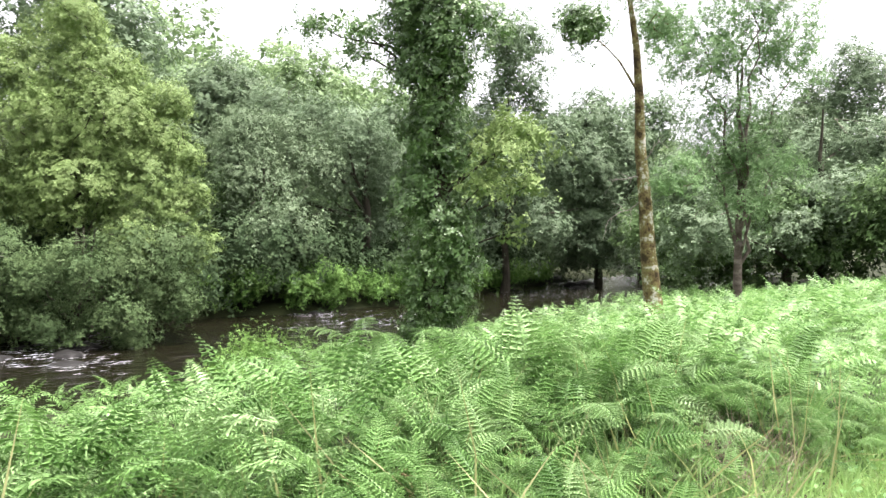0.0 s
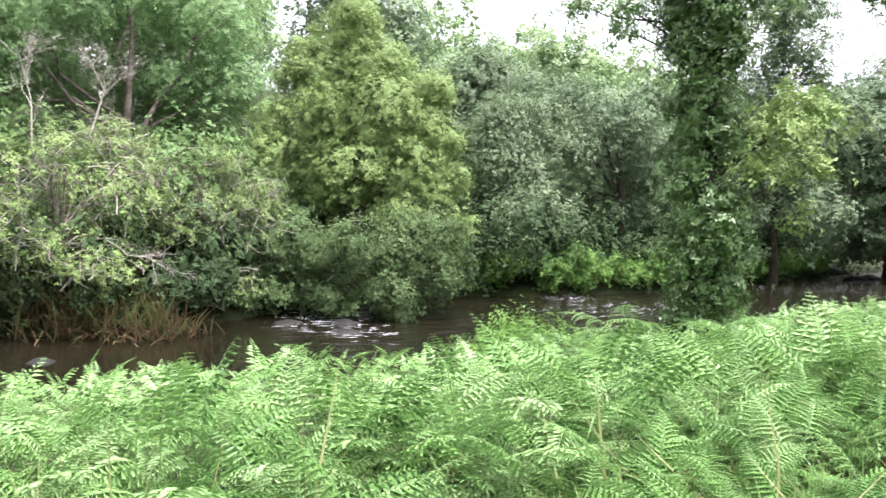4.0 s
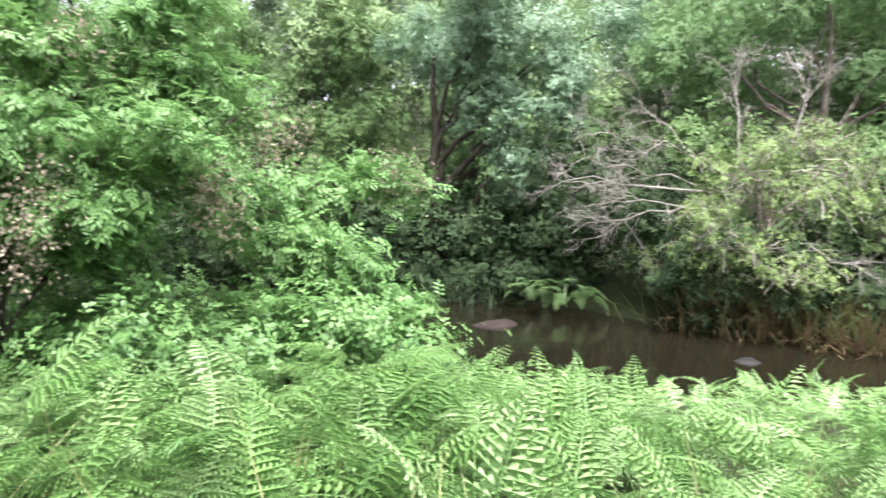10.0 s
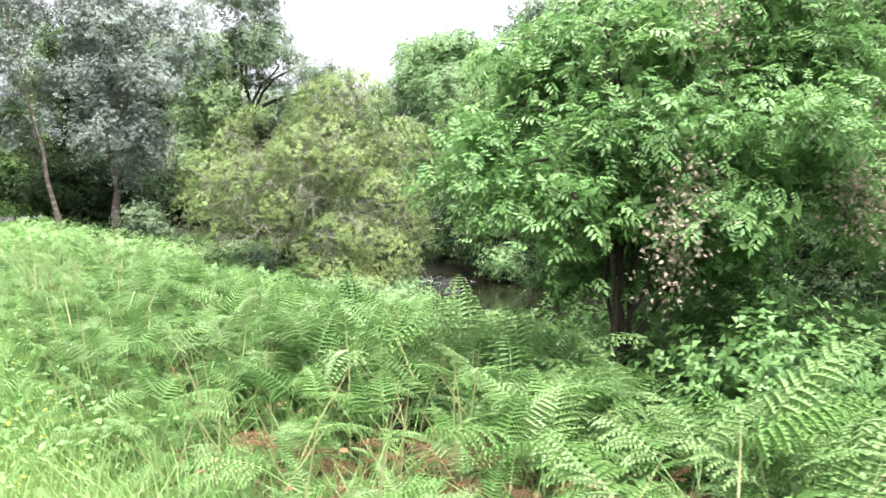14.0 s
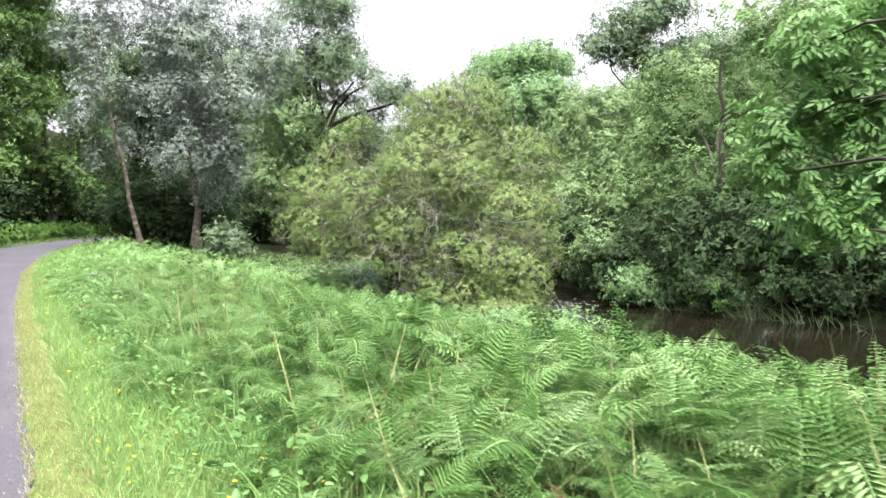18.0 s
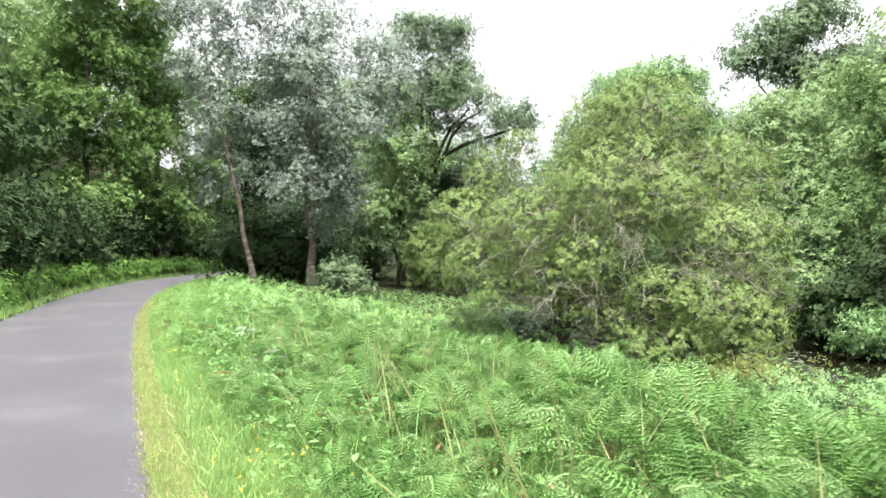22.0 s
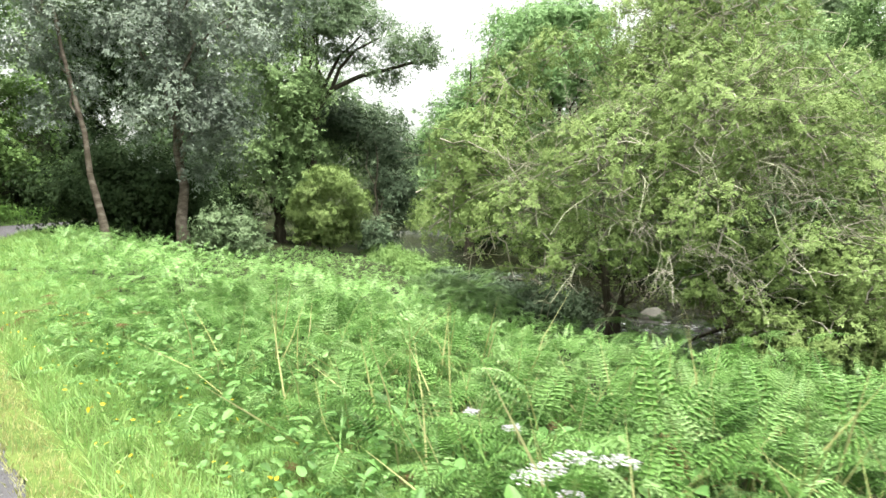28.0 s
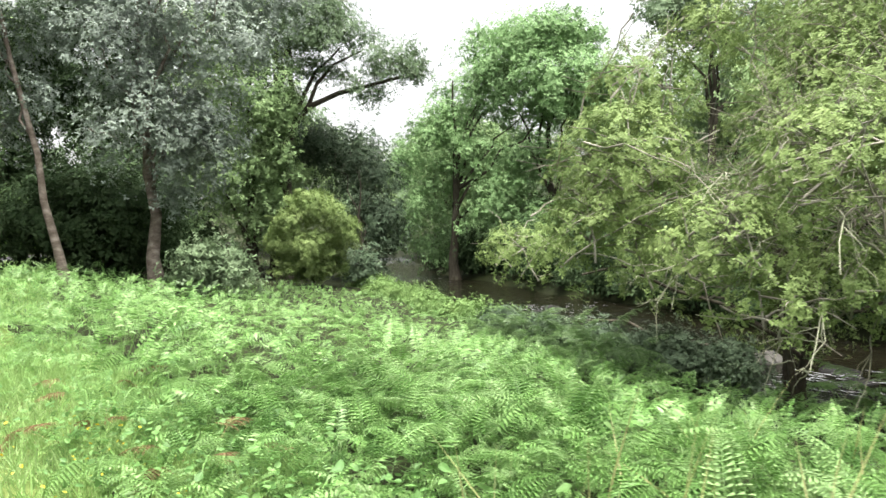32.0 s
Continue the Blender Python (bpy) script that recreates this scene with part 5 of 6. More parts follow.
# The dark leaf colour here stands in for shade under the sallow.
scrub("bank_shade_scrub", "bank scrub under the sallow, shade put into its leaf colour", 100, "holly", [(9.3 + 0.26 * (y - 20) + sr.uniform(-0.4, 0.5), y) for y in np.arange(20.4, 27.5, 0.35)], 0.55, 0.42, 0.11, 0.45)
scrub("bramble_thicket", "dark bramble thicket under the sapling", 89, "bright", [(x, y) for x, y in ((4.9, 0.4), (5.4, 1.2), (5.8, 0.2), (6.3, -0.5), (6.8, 0.6), (7.2, -0.9), (6.0, 2.0), (5.2, 2.4), (7.6, 0.2), (6.6, 1.6))], 0.9, 0.65, 0.11, 0.5)


# ---------------------------------------------------------------- river: stones, foam, reeds
def rock(label, x, y, z, sx, sy, sz, seed, mat=STONE, group="river stones"):
    """A worn river stone with an uneven skin."""
    bm = bmesh.new()
    bmesh.ops.create_icosphere(bm, subdivisions=3, radius=1)
    for v in bm.verts:
        d = 1 + 0.22 * noise.noise(v.co * 1.3 + Vector((seed * 3.1, 0, 0))) + 0.09 * noise.noise(v.co * 3.7 + Vector((0, seed, 0)))
        v.co = Vector((v.co.x * sx, v.co.y * sy, max(v.co.z, -0.6) * sz)) * d
    me = bpy.data.meshes.new("stone")
    bm.to_mesh(me)
    bm.free()
    me.polygons.foreach_set("use_smooth", np.ones(len(me.polygons), bool))
    me.materials.append(mat)
    ob = new("stone", me)
    ob.location, ob.rotation_euler = (x, y, z), (0, 0, seed * 1.3)
    return tagged(ob, label, "stone", group)


RED = rough_material("reddish_river_stone", [(0.2, (0.016, 0.011, 0.01)), (0.6, (0.026, 0.018, 0.016)), (0.9, (0.045, 0.034, 0.03))], 2.5, rough=0.85, bump=0.6)
CHALKY = rough_material("pale_boulder", [(0.2, (0.05, 0.048, 0.043)), (0.7, (0.115, 0.11, 0.10))], 3, rough=0.8, bump=0.5)
for k, (x, y, s) in enumerate(((21.6, -20.1, 0.55), (20.8, -20.6, 0.4), (20.2, -19.6, 0.3), (19.2, -11.1, 0.55), (17.8, -11.4, 0.5), (18.5, -10.4, 0.35), (16.8, -10.7, 0.5), (15.6, -10.2, 0.4),
                               (17.2, -9.4, 0.45), (14.5, 17.9, 0.4), (13.4, 16.2, 0.5), (13.0, 15.4, 0.45), (13.8, 20.8, 0.45), (13.0, 20.2, 0.35), (17.6, 31.5, 0.5), (19.5, 32.5, 0.45),
                               (24.5, -44, 0.8), (23.0, -42, 0.6), (25.5, -47, 0.8))):
    rock("dark wet stone standing out of the river", x, y, -1.08, s, s * 0.75, s * 0.42, k + 1)
rock("flat reddish stone at the far waterline", 15.9, 0.6, -1.1, 0.6, 0.4, 0.2, 31, RED)
rock("small grey stone in the shallow water", 14.2, -4.3, -1.09, 0.32, 0.28, 0.15, 32)
rock("pale boulder under the round sallow", 13.9, 22.2, -1.05, 0.36, 0.3, 0.28, 33, CHALKY)


def foam(name, label, seed, spots, count):
    """Broken white water as thin flecks lying on the surface."""
    rng = np.random.default_rng(seed)
    spots = np.array(spots, float)
    pick = rng.integers(0, len(spots), count)
    at = spots[pick, :2] + rng.normal(0, 1, (count, 2)) * spots[pick, 2:4]
    at = np.concatenate([at, np.full((count, 1), -0.985)], 1)
    at[:, 2] += 0.02 * rng.random(count)
    flow = np.stack([0.25 + rng.normal(0, 0.25, count), np.ones(count), 0 * at[:, 0]], 1)
    size = np.stack([0.04 + 0.10 * rng.random(count), 0.12 + 0.5 * rng.random(count) ** 2, 0.05 + 0 * at[:, 0]], 1)
    v, f = strew(SPRIG_V, SPRIG_F, at, flow, np.tile([0, 0, 1.0], (count, 1)), size)
    return tagged(new(name, mesh_of(name, v, f, FOAM)), label, "foam", kind="stuff")


foam("foam", "broken white water round the river stones", 41, [(17.6, -10.6, 1.0, 0.6), (19, -11.6, 0.8, 0.5), (20.6, -20.3, 0.6, 0.6), (15.8, -10.6, 0.8, 0.5)], 260)
foam("rapid_foam", "white water of the rapid upstream", 42, [(18.5, 32.5, 1.6, 1.0), (14.0, 18.2, 0.8, 0.8), (26, 50, 2, 1.5), (12.8, 20.4, 0.5, 0.6), (16.5, 29.5, 1.0, 0.8)], 520)
foam("downstream_foam", "white water of the shallows downstream", 43, [(24, -44, 2.5, 2.5), (17.5, -21, 1.2, 1.8), (22, -36, 2, 2)], 420)


def blades(name, label, cat, mat, seed, count, spots, tall, wide, lean):
    rng = np.random.default_rng(seed)
    spots = np.array(spots, float)
    pick = rng.integers(0, len(spots), count)
    xy = spots[pick, :2] + rng.normal(0, 1, (count, 2)) * spots[pick, 2:4]
    at = np.concatenate([xy, ground_z(xy[:, 0], xy[:, 1])[:, None]], 1)
    at[:, 2] = np.maximum(at[:, 2], -1.0)
    along = rng.normal(0, 0.35, (count, 3)) + np.array(lean)
    size = np.stack([wide * (0.6 + 0.8 * rng.random(count)), tall * (0.5 + rng.random(count)), tall * (0.6 + rng.random(count))], 1)
    v, f = strew(BLADE_V, BLADE_F, at, along, np.tile([lean[0] * 2, lean[1] * 2, -1.0], (count, 1)) + rng.normal(0, 0.5, (count, 3)), size)
    return tagged(new(name, mesh_of(name, v, f, LEAF[mat])), label, cat, kind="stuff")


blades("reeds", "brown and green reeds hanging over the water", "reeds", "reed", 44, 800, [(17.6, -3.8, 0.3, 0.5), (17.0, -5.2, 0.4, 0.6), (16.4, -6.4, 0.4, 0.5), (17.4, -4.6, 0.5, 0.9)], 0.85, 0.03, (-0.7, 0.1, 0.9))
blades("green_rushes", "yellow-green rushes arching among the reeds", "reeds", "rush", 46, 380, [(17.7, -3.9, 0.3, 0.6), (17.1, -5.4, 0.4, 0.6), (17.6, -4.6, 0.4, 0.9), (16.6, -6.3, 0.4, 0.4)], 1.05, 0.03, (-0.5, 0.1, 0.9))
blades("bank_grass", "long dull grass drooping at the far waterline", "grass", "alder", 45, 900, [(19.4, 2.6, 0.4, 0.6), (18.2, 6.4, 0.4, 0.8), (16.6, 13.5, 0.3, 1.5)], 0.6, 0.03, (-0.5, 0, 0.9))


DEAD = rough_material("bleached_dead_wood", [(0.2, (0.20, 0.18, 0.15)), (0.8, (0.46, 0.43, 0.39))], 5)


# bare branches of the half-dead sallow
def bare_branch(thing, a, b, radius, seed, depth=3, mat=TWIG):
    rng = np.random.default_rng(seed)
    pairs = []

    def grow(p, q, r, level):
        pts = bent(p, q, rng, 0.05, 6)
        pts[1:-1] += rng.normal(0, 0.018 * np.linalg.norm(q - p), (4, 3))
        pairs.append(tube(pts, np.linspace(r, r * 0.35, 6), 4 if level else 3))
        if level == 0:
            return
        for _ in range(8 if level > 1 else 6):
            u = rng.uniform(0.25, 1.0)
            s = np.array([np.interp(u, np.linspace(0, 1, 6), pts[:, j]) for j in range(3)])
            d = unit((q - p) / np.linalg.norm(q - p) + rng.normal(0, 0.65, 3) + np.array([0, 0, -0.12]))
            grow(s, s + d * np.linalg.norm(q - p) * rng.uniform(0.3, 0.5), r * 0.45, level - 1)

    grow(np.array(a, float), np.array(b, float), radius, depth)
    base = np.array(thing.location)
    v, f = join(pairs)
    return part("bare_branch", mesh_of("bare_branch", v - base, f, mat, True), thing, "bare pale dead branch")


sallow = bpy.data.objects["half_dead_sallow"]
for k, (a, b_, r) in enumerate((((17.81, -3.44, 1.97), (17.56, -0.52, 2.17), 0.034), ((17.61, -3.32, 1.76), (17.27, -0.70, 0.97), 0.030), ((17.83, -3.69, 2.37), (17.80, -1.26, 3.37), 0.030), ((18.04, -3.42, 2.37), (18.20, -2.04, 3.90), 0.026), ((17.39, -3.33, 1.57), (17.09, -1.47, 1.75), 0.028), ((17.81, -4.21, 2.39), (18.47, -3.88, 4.69), 0.030), ((18.27, -5.43, 2.72), (18.92, -5.53, 5.11), 0.036), ((16.85, -5.49, 0.90), (16.47, -6.58, 0.34), 0.024), ((17.83, -3.30, 2.09), (17.99, -0.79, 2.79), 0.026))):
    bare_branch(sallow, a, b_, r * 0.75, 300 + k, mat=DEAD)

# dead stubs of the mossy trunk
mossy = bpy.data.objects["mossy_birch"]
for k, (a, b_) in enumerate((((7.38, -18.32, 3.02), (7.83, -17.87, 2.92)), ((7.37, -18.36, 2.59), (7.90, -17.78, 1.98)), ((7.34, -18.30, 3.37), (6.96, -18.21, 3.73)))):
    bare_branch(mossy, a, b_, 0.02, 330 + k, 1, DEAD)

# low bough of the round sallow, fallen towards the water
rw = bpy.data.objects["round_willow"]
wb = np.array(rw.location)
RNG = np.random.default_rng(3)
for k, (a, b_, r) in enumerate((((11.9, 21.4, -0.75), (11.1, 24.8, -0.1), 0.055), ((10.0, 20.4, 0.2), (8.6, 22.6, 1.0), 0.035))):
    part("low_bough", mesh_of("low_bough", *tube(bent(a, b_, RNG, 0.15, 5) - wb, np.linspace(r, r * 0.5, 5), 7), BARK, True), rw)
for k, (a, b_) in enumerate((((9.4, 18.6, 2.0), (8.6, 17.4, 3.0)), ((8.9, 19.0, 1.6), (8.0, 18.6, 1.2)), ((9.6, 17.8, 1.4), (9.0, 16.4, 1.9)), ((9.8, 18.4, 2.4), (9.4, 16.8, 3.6)), ((10.2, 17.0, 1.0), (9.8, 15.2, 1.2)), ((9.0, 19.6, 2.4), (8.0, 19.4, 3.2)))):
    bare_branch(rw, a, b_, 0.013, 340 + k, 2)
br = np.random.default_rng(17)
for k in range(46):
    ang, h = radians(br.uniform(165, 285)), br.uniform(0.7, 3.6)
    rad = 2.8 * (1 - 0.12 * max(h - 1, 0))
    a = np.array([10.9 + rad * np.cos(ang), 19.4 + rad * np.sin(ang), h])
    bare_branch(rw, a, a + np.array([np.cos(ang), np.sin(ang), 0]) * br.uniform(0.7, 1.2) + br.normal(0, 0.4, 3), 0.0105, 360 + k, 2)


def lichened_bough(thing, a, out, rise, seed):
    """A grey-green bough that arches out of the crown and hangs, with side twigs."""
    rng = np.random.default_rng(seed)
    t = np.linspace(0, 1, 8)[:, None]
    a, out = np.array(a, float), np.array(out, float)
    line = a + out * t + np.array([0, 0, 1]) * (rise * 4 * t * (1 - t) - 0.25 * t * t) + rng.normal(0, 0.035, (8, 3))
    base = np.array(thing.location)
    part("lichened_bough", mesh_of("lichened_bough", *tube(line - base, np.linspace(0.014, 0.005, 8), 5), LICHEN, True), thing, "arching bough grey with lichen")
    for k in range(9):
        p = line[rng.integers(2, 8)] - base
        way = unit(out + rng.normal(0, 0.7, 3) * np.linalg.norm(out) + np.array([0, 0, -0.5])) * rng.uniform(0.25, 0.6)
        yield tube(bent(p, p + way, rng, 0.16, 5), np.linspace(0.0075, 0.003, 5), 3)


side = []
for k in range(48):
    ang, h = radians(br.uniform(170, 275)), br.uniform(0.4, 2.7)
    rad = 2.3 * (1 - 0.12 * max(h - 1, 0))
    side += lichened_bough(rw, (10.9 + rad * np.cos(ang), 19.4 + rad * np.sin(ang), h), (1.35 * np.cos(ang) + br.normal(0, 0.5), 1.35 * np.sin(ang) + br.normal(0, 0.5), br.normal(0, 0.2)), br.uniform(0.1, 0.4), 420 + k)
tagged(part("twig_tangle", mesh_of("twig_tangle", *join(side), LICHEN, True), rw), kind="stuff")


# ---------------------------------------------------------------- single ferns
def fern(name, label, x, y, size, count, seed, mat="bracken", z=None, flop=0.35, group=""):
    """One fern plant: fronds that spring from one foot, each a part."""
    rng = np.random.default_rng(seed)
    thing = base_of(name, x, y, float(ground_z(x, y)) - 0.03 if z is None else z, label, "fern", group)
    for k in range(count):
        ob = part("frond", FROND_MESH[(mat, int(rng.integers(0, 5)))], thing)
        ob.rotation_euler = (rng.normal(-flop, 0.15), rng.normal(0, 0.1), 2 * np.pi * (k + 0.6 * rng.random()) / count)
        s = size * rng.uniform(0.8, 1.15)
        ob.scale = (s, s, s)
    return thing


FROND_MESH = {(m, k): mesh_of("frond", *FRONDS["near"][k], LEAF[m]) for m in ("bracken", "bracken_dry", "ivy") for k in range(5)}
fern("shield_fern", "large drooping fern at the dark far waterline", 18.1, -0.45, 1.1, 18, 1, "ivy", z=-0.75, flop=0.55)
fern("shield_fern", "large drooping fern at the dark far waterline", 18.3, 0.35, 0.9, 14, 2, "ivy", z=-0.75, flop=0.55)
fern("ivy_foot_fern", "tall bracken plant at the ivy trunk's foot", 7.5, -11.9, 1.6, 10, 3)
fern("ivy_foot_fern", "tall bracken plant at the ivy trunk's foot", 8.3, -12.0, 1.5, 10, 4)
fern("tall_bracken", "tall bracken plant standing above the rest", 2.22, 6.42, 1.2, 7, 5, flop=0.05)
for k, (x, y, s) in enumerate(((5.4, -2.3, 1.05), (4.6, -2.2, 0.95), (6.2, -1.9, 1.15), (5.8, -1.1, 1.2), (5.2, -1.6, 1.1), (4.7, -1.3, 1.15), (5.9, -1.3, 1.2), (4.3, -1.8, 1.0))):
    fern("elder_foot_fern", "tall bracken plant leaning against the elder bush", x, y, s, 7, 40 + k, flop=0.2, group="bracken by the elder")
fr = np.random.default_rng(99)
for k in range(40):
    y = -10 + 27 * (k + fr.random()) / 40
    x = float(edge_x(y)) + 1.75 + 1.5 * fr.random() - (0.7 if y > 4 else 0)
    fern("bracken_fern", "green bracken plant at the edge of the verge", x, y, fr.uniform(0.6, 0.9), 5, 500 + k, group="bracken along the verge")
for k in range(34):
    y = 4 + 20 * (k + fr.random()) / 34
    x = float(edge_x(y)) + 1.5 + 3.2 * fr.random()
    fern("bracken_fern", "arching green bracken plant among the rest", x, y, fr.uniform(0.62, 0.85), 6, 700 + k, flop=0.5, group="bracken by the bend")
for k in range(46):
    y = 16 + 15 * (k + fr.random()) / 46
    x = float(edge_x(y)) + 0.85 + 2.6 * fr.random() ** 1.4
    fern("bracken_fern", "broad arching bracken plant beside the lane", x, y, fr.uniform(0.65, 0.95), 5, 900 + k, flop=0.55, group="bracken round the bend")
for k in range(26):
    y = -6 + 11 * (k + fr.random()) / 26
    x = float(edge_x(y)) + 1.55 + 0.6 * fr.random()
    fern("dead_fern", "withered rust-brown bracken plant low in the verge", x, y, fr.uniform(0.35, 0.5), 4, 600 + k, "bracken_dry", flop=0.8, group="withered bracken")


for k, (x, y) in enumerate(((2.20, 1.53), (2.35, 0.56), (2.72, 0.40), (2.89, -0.29), (3.08, -0.51), (2.89, 1.04), (2.07, 1.98), (2.26, 1.38), (2.24, 4.09), (2.64, 1.11), (1.64, 22.85), (1.55, 20.19), (1.00, 21.58), (1.71, 6.99), (2.22, 7.46), (1.31, 12.97), (1.56, 11.41), (2.45, 0.05), (2.5, 0.7), (2.75, -0.1), (2.85, 0.25), (2.4, 0.95), (3.05, 0.1), (2.65, 0.5), (1.9, 4.4), (2.0, 4.7))):
    fern("dead_fern", "withered rust-brown bracken plant low in the verge", x, y, 0.6, 5, 660 + k, "bracken_dry", flop=0.45, group="withered bracken")


# ---------------------------------------------------------------- flowers and low plants of the verge
def hogweed(x, y, top, seed, heads):
    """An umbellifer: a ribbed stem, and flat white flower heads on rays."""
    rng = np.random.default_rng(seed)
    z = float(ground_z(x, y))
    thing = base_of("hogweed", x, y, z, "hogweed with flat white flower heads", "flower", "hogweed in the verge")
    fork = np.array([0.02, 0.0, (top - z) * 0.62])
    part("stem", mesh_of("stem", *tube(bent((0, 0, -0.03), fork, rng, 0.02, 5), np.linspace(0.012, 0.008, 5), 6), LEAF["grass"], True), thing)
    for dx, dy, dz, r in heads:
        hub = np.array([dx, dy, top - z + dz])
        head = part("umbel", mesh_of("ray", *tube(bent(fork, hub - (0, 0, 0.05), rng, 0.05, 5), np.linspace(0.006, 0.004, 5), 5), LEAF["grass"], True), thing)
        ang, rad = rng.uniform(0, 2 * np.pi, 70), r * np.sqrt(rng.random(70))
        at = hub + np.stack([rad * np.cos(ang), rad * np.sin(ang), 0.02 - 0.25 * rad * rad / r + rng.normal(0, 0.004, 70)], 1)
        v, f = strew(LEAF_V, LEAF_F, at, rng.normal(0, 1, (70, 3)) * (1, 1, 0.15), np.tile([0, 0, 1.0], (70, 1)), np.full(70, 0.016))
        part("flower_head", mesh_of("flower_head", v, f, LEAF["petal"]), head, "white flower head")
    return thing


hogweed(1.62, 13.75, 0.6, 1, ((0, 0.1, 0.02, 0.035), (0.12, -0.05, -0.04, 0.04)))
hogweed(1.42, 13.25, 0.62, 2, ((0, 0, -0.08, 0.07), (0.1, -0.12, -0.14, 0.05)))
hogweed(0.98, 12.6, 0.86, 3, ((0, 0, 0.02, 0.055), (0.11, -0.06, 0.0, 0.055), (0.02, 0.12, -0.05, 0.06)))
hogweed(1.15, 12.9, 0.5, 4, ((0, 0, 0, 0.06),))


def sprinkle(name, label, cat, mat, seed, count, y0, y1, off0, off1, h0, h1, size):
    rng = np.random.default_rng(seed)
    y = rng.uniform(y0, y1, count)
    x = edge_x(y) + rng.uniform(off0, off1, count)
    at = np.stack([x, y, ground_z(x, y) + rng.uniform(h0, h1, count)], 1)
    v, f = strew(BROAD_V, BROAD_F, at, rng.normal(0, 1, (count, 3)) * (1, 1, 0.4), np.tile([0, 0, 1.0], (count, 1)) + rng.normal(0, 0.35, (count, 3)), size * (0.6 + 0.8 * rng.random(count)))
    return tagged(new(name, mesh_of(name, v, f, LEAF[mat])), label, cat, kind="stuff")


sprinkle("buttercups", "small yellow buttercups in the verge grass", "flower", "yellow", 71, 420, -4, 22, 0.35, 1.3, 0.14, 0.3, 0.028)
sprinkle("bramble_leaves", "broad bramble and dock leaves low in the verge", "weeds", "bright", 72, 5200, 2, 22, 0.8, 2.4, 0.1, 0.36, 0.058)
sprinkle("dock_leaves", "broad dock and bindweed leaves standing in the verge", "weeds", "bright", 77, 420, 10, 19, 1.1, 2.3, 0.2, 0.45, 0.085)
sprinkle("weed_leaves", "mixed weeds at the edge of the bracken", "weeds", "bright", 73, 3600, -12, 24, 0.6, 1.9, 0.03, 0.2, 0.05)
sprinkle("withered_leaves", "rust-brown withered leaves under the bracken", "weeds", "bracken_dry", 74, 1500, -6, 14, 1.6, 2.8, 0.03, 0.3, 0.06)
grass("bracken_stalks", "yellow-green bracken stalks leaning among the fronds", "straw", 75, 1700, -11, 18, 1.5, 4.0, 0.75, 0.014)

# bramble bushes on the near bank
for k, (x, y, s) in enumerate(((10.6, -11.6, 0.8), (9.9, -10.6, 0.6), (7.6, 11.4, 0.8), (8.4, 12.4, 0.8), (7.0, 10.4, 0.6), (9.0, 13.4, 0.7), (8.8, 11.0, 0.7))):
    z0 = float(ground_z(x, y))
    tree("bramble_bush", "low rusty-green bramble bush on the near bank", "shrub", x, y, egg((0, 0, z0 + 0.4 * s, s, s, 0.5 * s), (0.5 * s, 0.4 * s, z0 + 0.55 * s, 0.5 * s, 0.5 * s, 0.4 * s), (-0.4 * s, 0.3 * s, z0 + 0.5 * s, 0.5 * s, 0.6 * s, 0.45 * s)),
         "herb" if k < 2 else ("ash", "rusty")[k % 2], BARK, 700 + k, girth=0.02, clumps=110, per=12, leaf=0.075, limbs=3, twigs=14, stems=3, group="brambles on the bank")


# dry flower heads hanging in elder and sapling
def seed_heads(thing_name, spots, seed):
    rng = np.random.default_rng(seed)
    thing = bpy.data.objects[thing_name]
    base = np.array(thing.location)
    for c in spots:
        at = np.array(c) - base + rng.normal(0, 0.1, (240, 3)) * (1, 1, 1.5)
        v, f = strew(LEAF_V, LEAF_F, at, rng.normal(0, 1, (240, 3)) - (0, 0, 0.6), rng.normal(0, 1, (240, 3)), 0.017 + 0.026 * rng.random(240))
        tagged(part("seed_head", mesh_of("seed_head", v, f, LEAF["seed"]), thing, "dry brown seed head"), kind="stuff")


seed_heads("bright_sapling", [(4.23, 0.48, 1.46), (4.18, 0.5, 1.21), (4.37, 0.51, 1.65), (5.49, 0.07, 1.74), (5.58, -0.02, 1.5), (5.36, 0.03, 1.62), (6.53, -0.04, 2.19), (6.22, 0.06, 2.09), (4.87, 0.73, 2.77)], 1)
seed_heads("elder_bush", [(6.44, 0.32, 2.2), (8.28, -0.11, 1.95), (8.71, -0.37, 1.86), (6.4, 0.49, 1.97), (8.48, -0.14, 1.91)], 2)

# loose grit along the tarmac edge
gr = np.random.default_rng(12)
gy_ = gr.uniform(-3, 26, 9000)
gx_ = edge_x(gy_) - 0.20 * gr.random(9000) ** 1.6 + 0.02
GRIT_V = np.array([(-0.5, -0.4, 0), (0.5, -0.4, 0), (0.1, 0.5, 0), (0, 0, 0.6)])
GRIT_F = np.array([(0, 1, 3), (1, 2, 3), (2, 0, 3)])
v, f = strew(GRIT_V, GRIT_F, np.stack([gx_, gy_, np.interp(gy_, [20, 40], [0.015, 0.465])], 1), gr.normal(0, 1, (9000, 3)) * (1, 1, 0), np.tile([0, 0, 1.0], (9000, 1)), 0.007 + 0.015 * gr.random(9000) ** 2)
tagged(new("grit", mesh_of("grit", v, f, GRIT)), "loose grey grit along the tarmac edge", "grit", kind="stuff")

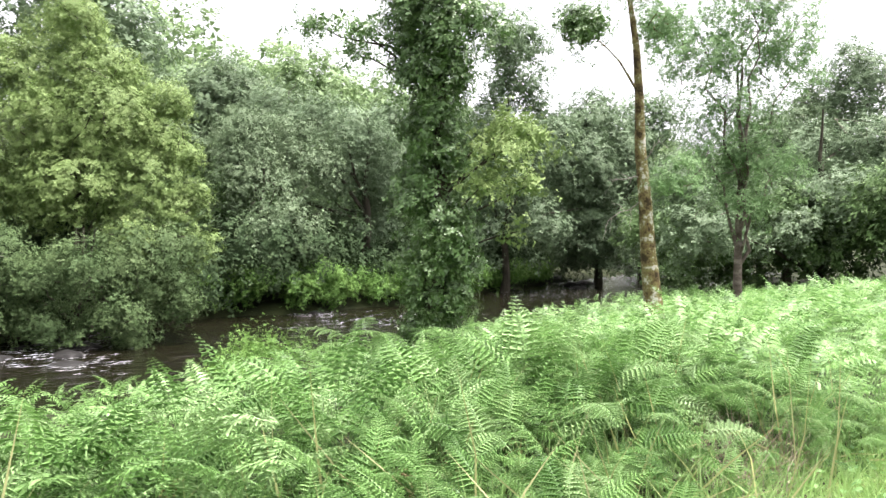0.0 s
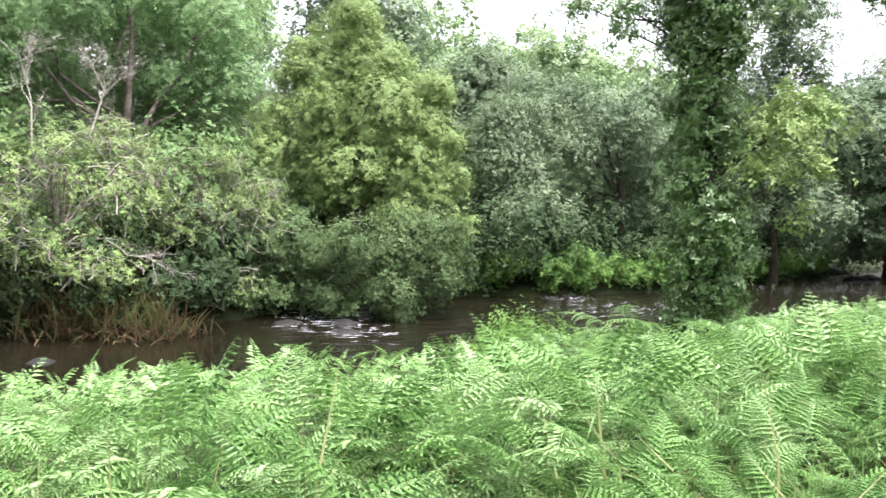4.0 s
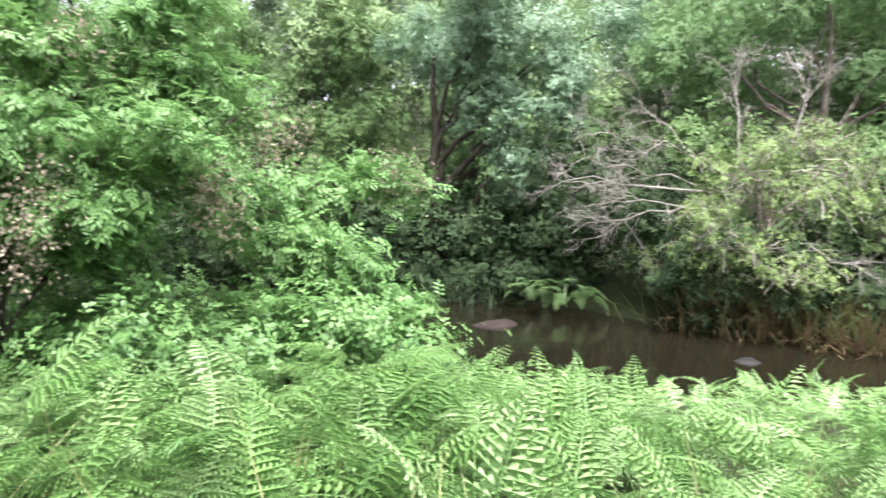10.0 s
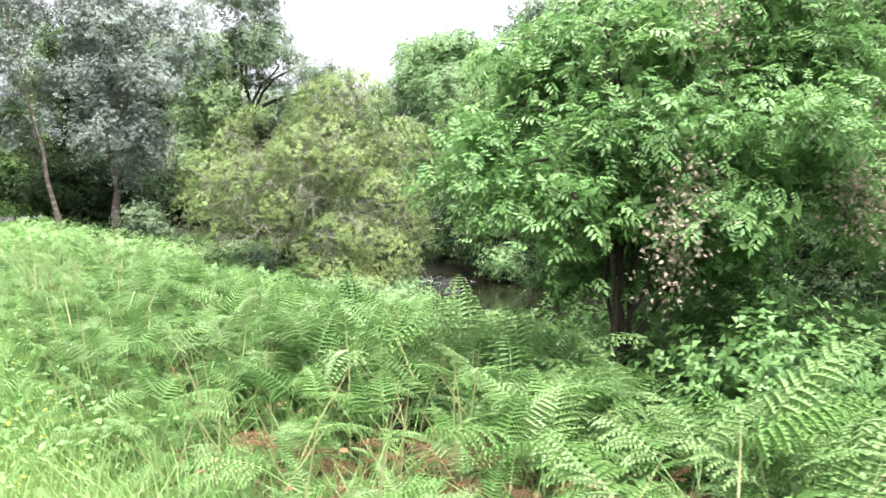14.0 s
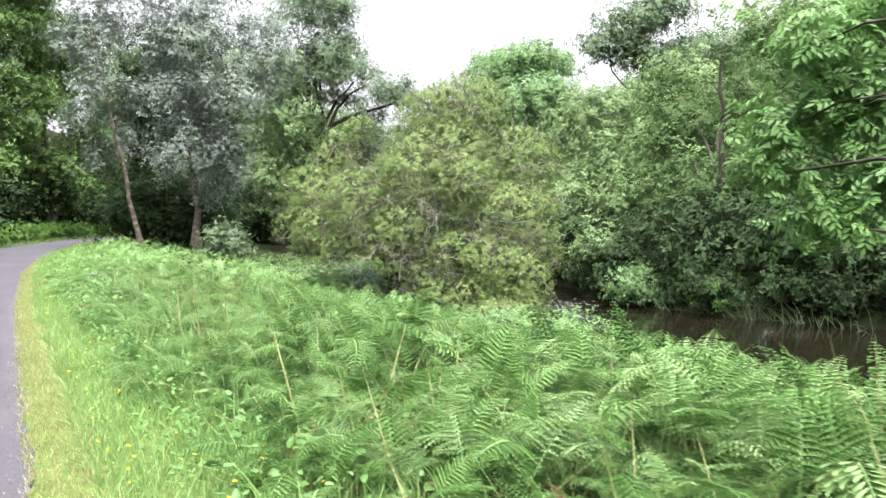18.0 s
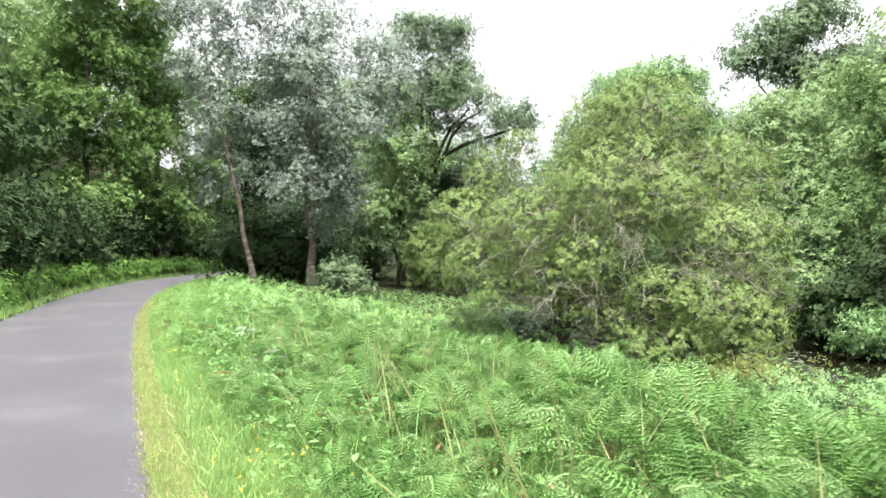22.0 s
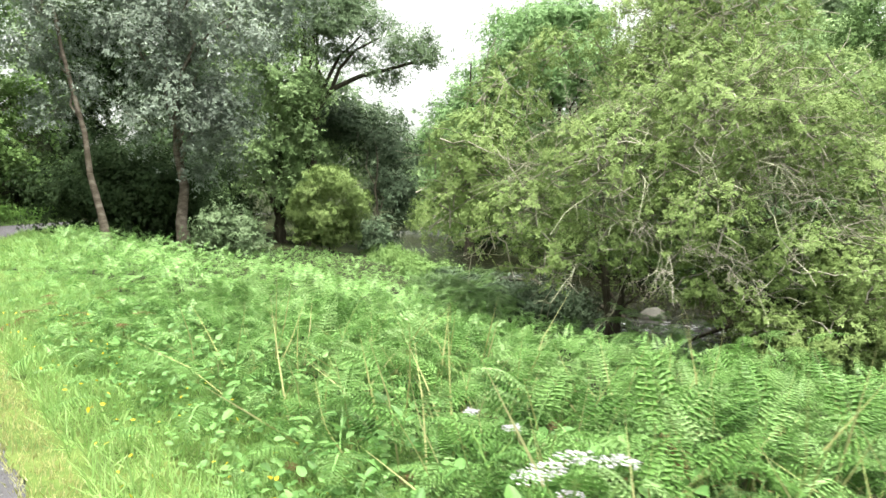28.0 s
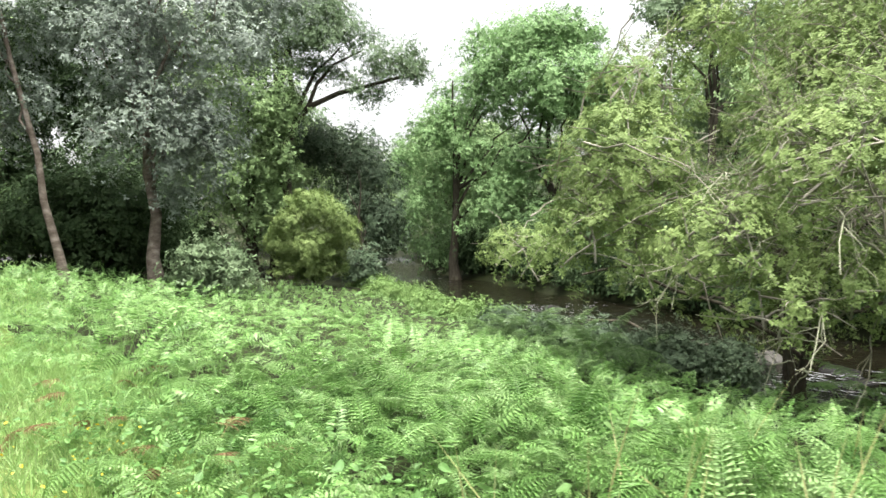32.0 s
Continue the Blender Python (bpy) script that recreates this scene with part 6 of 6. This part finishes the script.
grass("withered_grass", "pinkish-brown withered grass at the verge", "seed", 76, 420, -10.0, -8.7, 1.7, 2.7, 0.42, 0.007)
for k, (x, y) in enumerate(((9.1, 18.6), (9.1, 17.9), (8.8, 17.0), (8.3, 18.5), (8.2, 16.1), (10.8, 19.6))):
    fern("shade_fern", "dark green fern under the round sallow", x, y, 0.95, 8, 800 + k, flop=0.3, group="ferns under the sallow")
# Bracken given the darker ivy leaf colour in place of shade.
sf = np.random.default_rng(31)
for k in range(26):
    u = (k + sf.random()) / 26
    fern("bank_fern", "bracken plant above the river bank, coloured darker for shade", 8.5 + 2.5 * u + sf.uniform(-0.5, 0.5), 21.7 + 5.3 * u + sf.uniform(-0.5, 0.5), sf.uniform(0.85, 1.2), 8, 860 + k, "ivy", flop=0.3, group="shaded bracken on the bank")


# heavy lower limbs of the oak, reaching towards the river
oak = bpy.data.objects["great_oak"]
for pts, r in ((((18.27, 49.71, 5.27), (18.66, 49.15, 7.13), (19.21, 48.16, 8.35), (20.19, 46.78, 8.96), (21.37, 45.49, 9.31), (22.43, 44.30, 9.66)), 0.2), (((19.21, 48.16, 8.35), (19.67, 48.05, 9.54), (20.46, 47.65, 10.58), (21.69, 46.85, 11.33)), 0.12)):
    line = np.array(pts) - np.array(oak.location)
    part("limb", mesh_of("limb", *tube(line, np.linspace(r, r * 0.35, len(line)), 8), BARK, True), oak)

# pale worn patch in the lane before the bend
PATCH = rough_material("worn_pale_tarmac", [(0.2, (0.065, 0.062, 0.073)), (0.6, (0.095, 0.09, 0.102)), (0.9, (0.15, 0.145, 0.153))], 0.8, rough=0.85, bump=0.3, bump_scale=60)
py = np.linspace(27.5, 31.5, 9)
pl = -0.25 - 0.35 * np.sin((py - 27.5) / 4 * np.pi)
pv = np.concatenate([np.stack([edge_x(py) - 2.35 + pl, py], 1), np.stack([edge_x(py) - 2.2 - 0.25 * pl, py], 1)])
tilt = np.interp(pv[:, 1], [-90, 20, 40, 70, 120], [0, 0, 0.45, 1.3, 2.0]) + 0.015 + 0.02 * np.sin(np.clip((edge_x(pv[:, 1]) - pv[:, 0]) / ROAD_WIDE, 0, 1) * np.pi) + 0.006
k = np.arange(8)
patch = new("road_patch", mesh_of("road_patch", np.concatenate([pv, tilt[:, None]], 1), np.stack([k, k + 9, k + 10, k + 1], 1), PATCH, True))
tagged(patch, "pale worn patch of tarmac in the lane", "road", kind="structure")
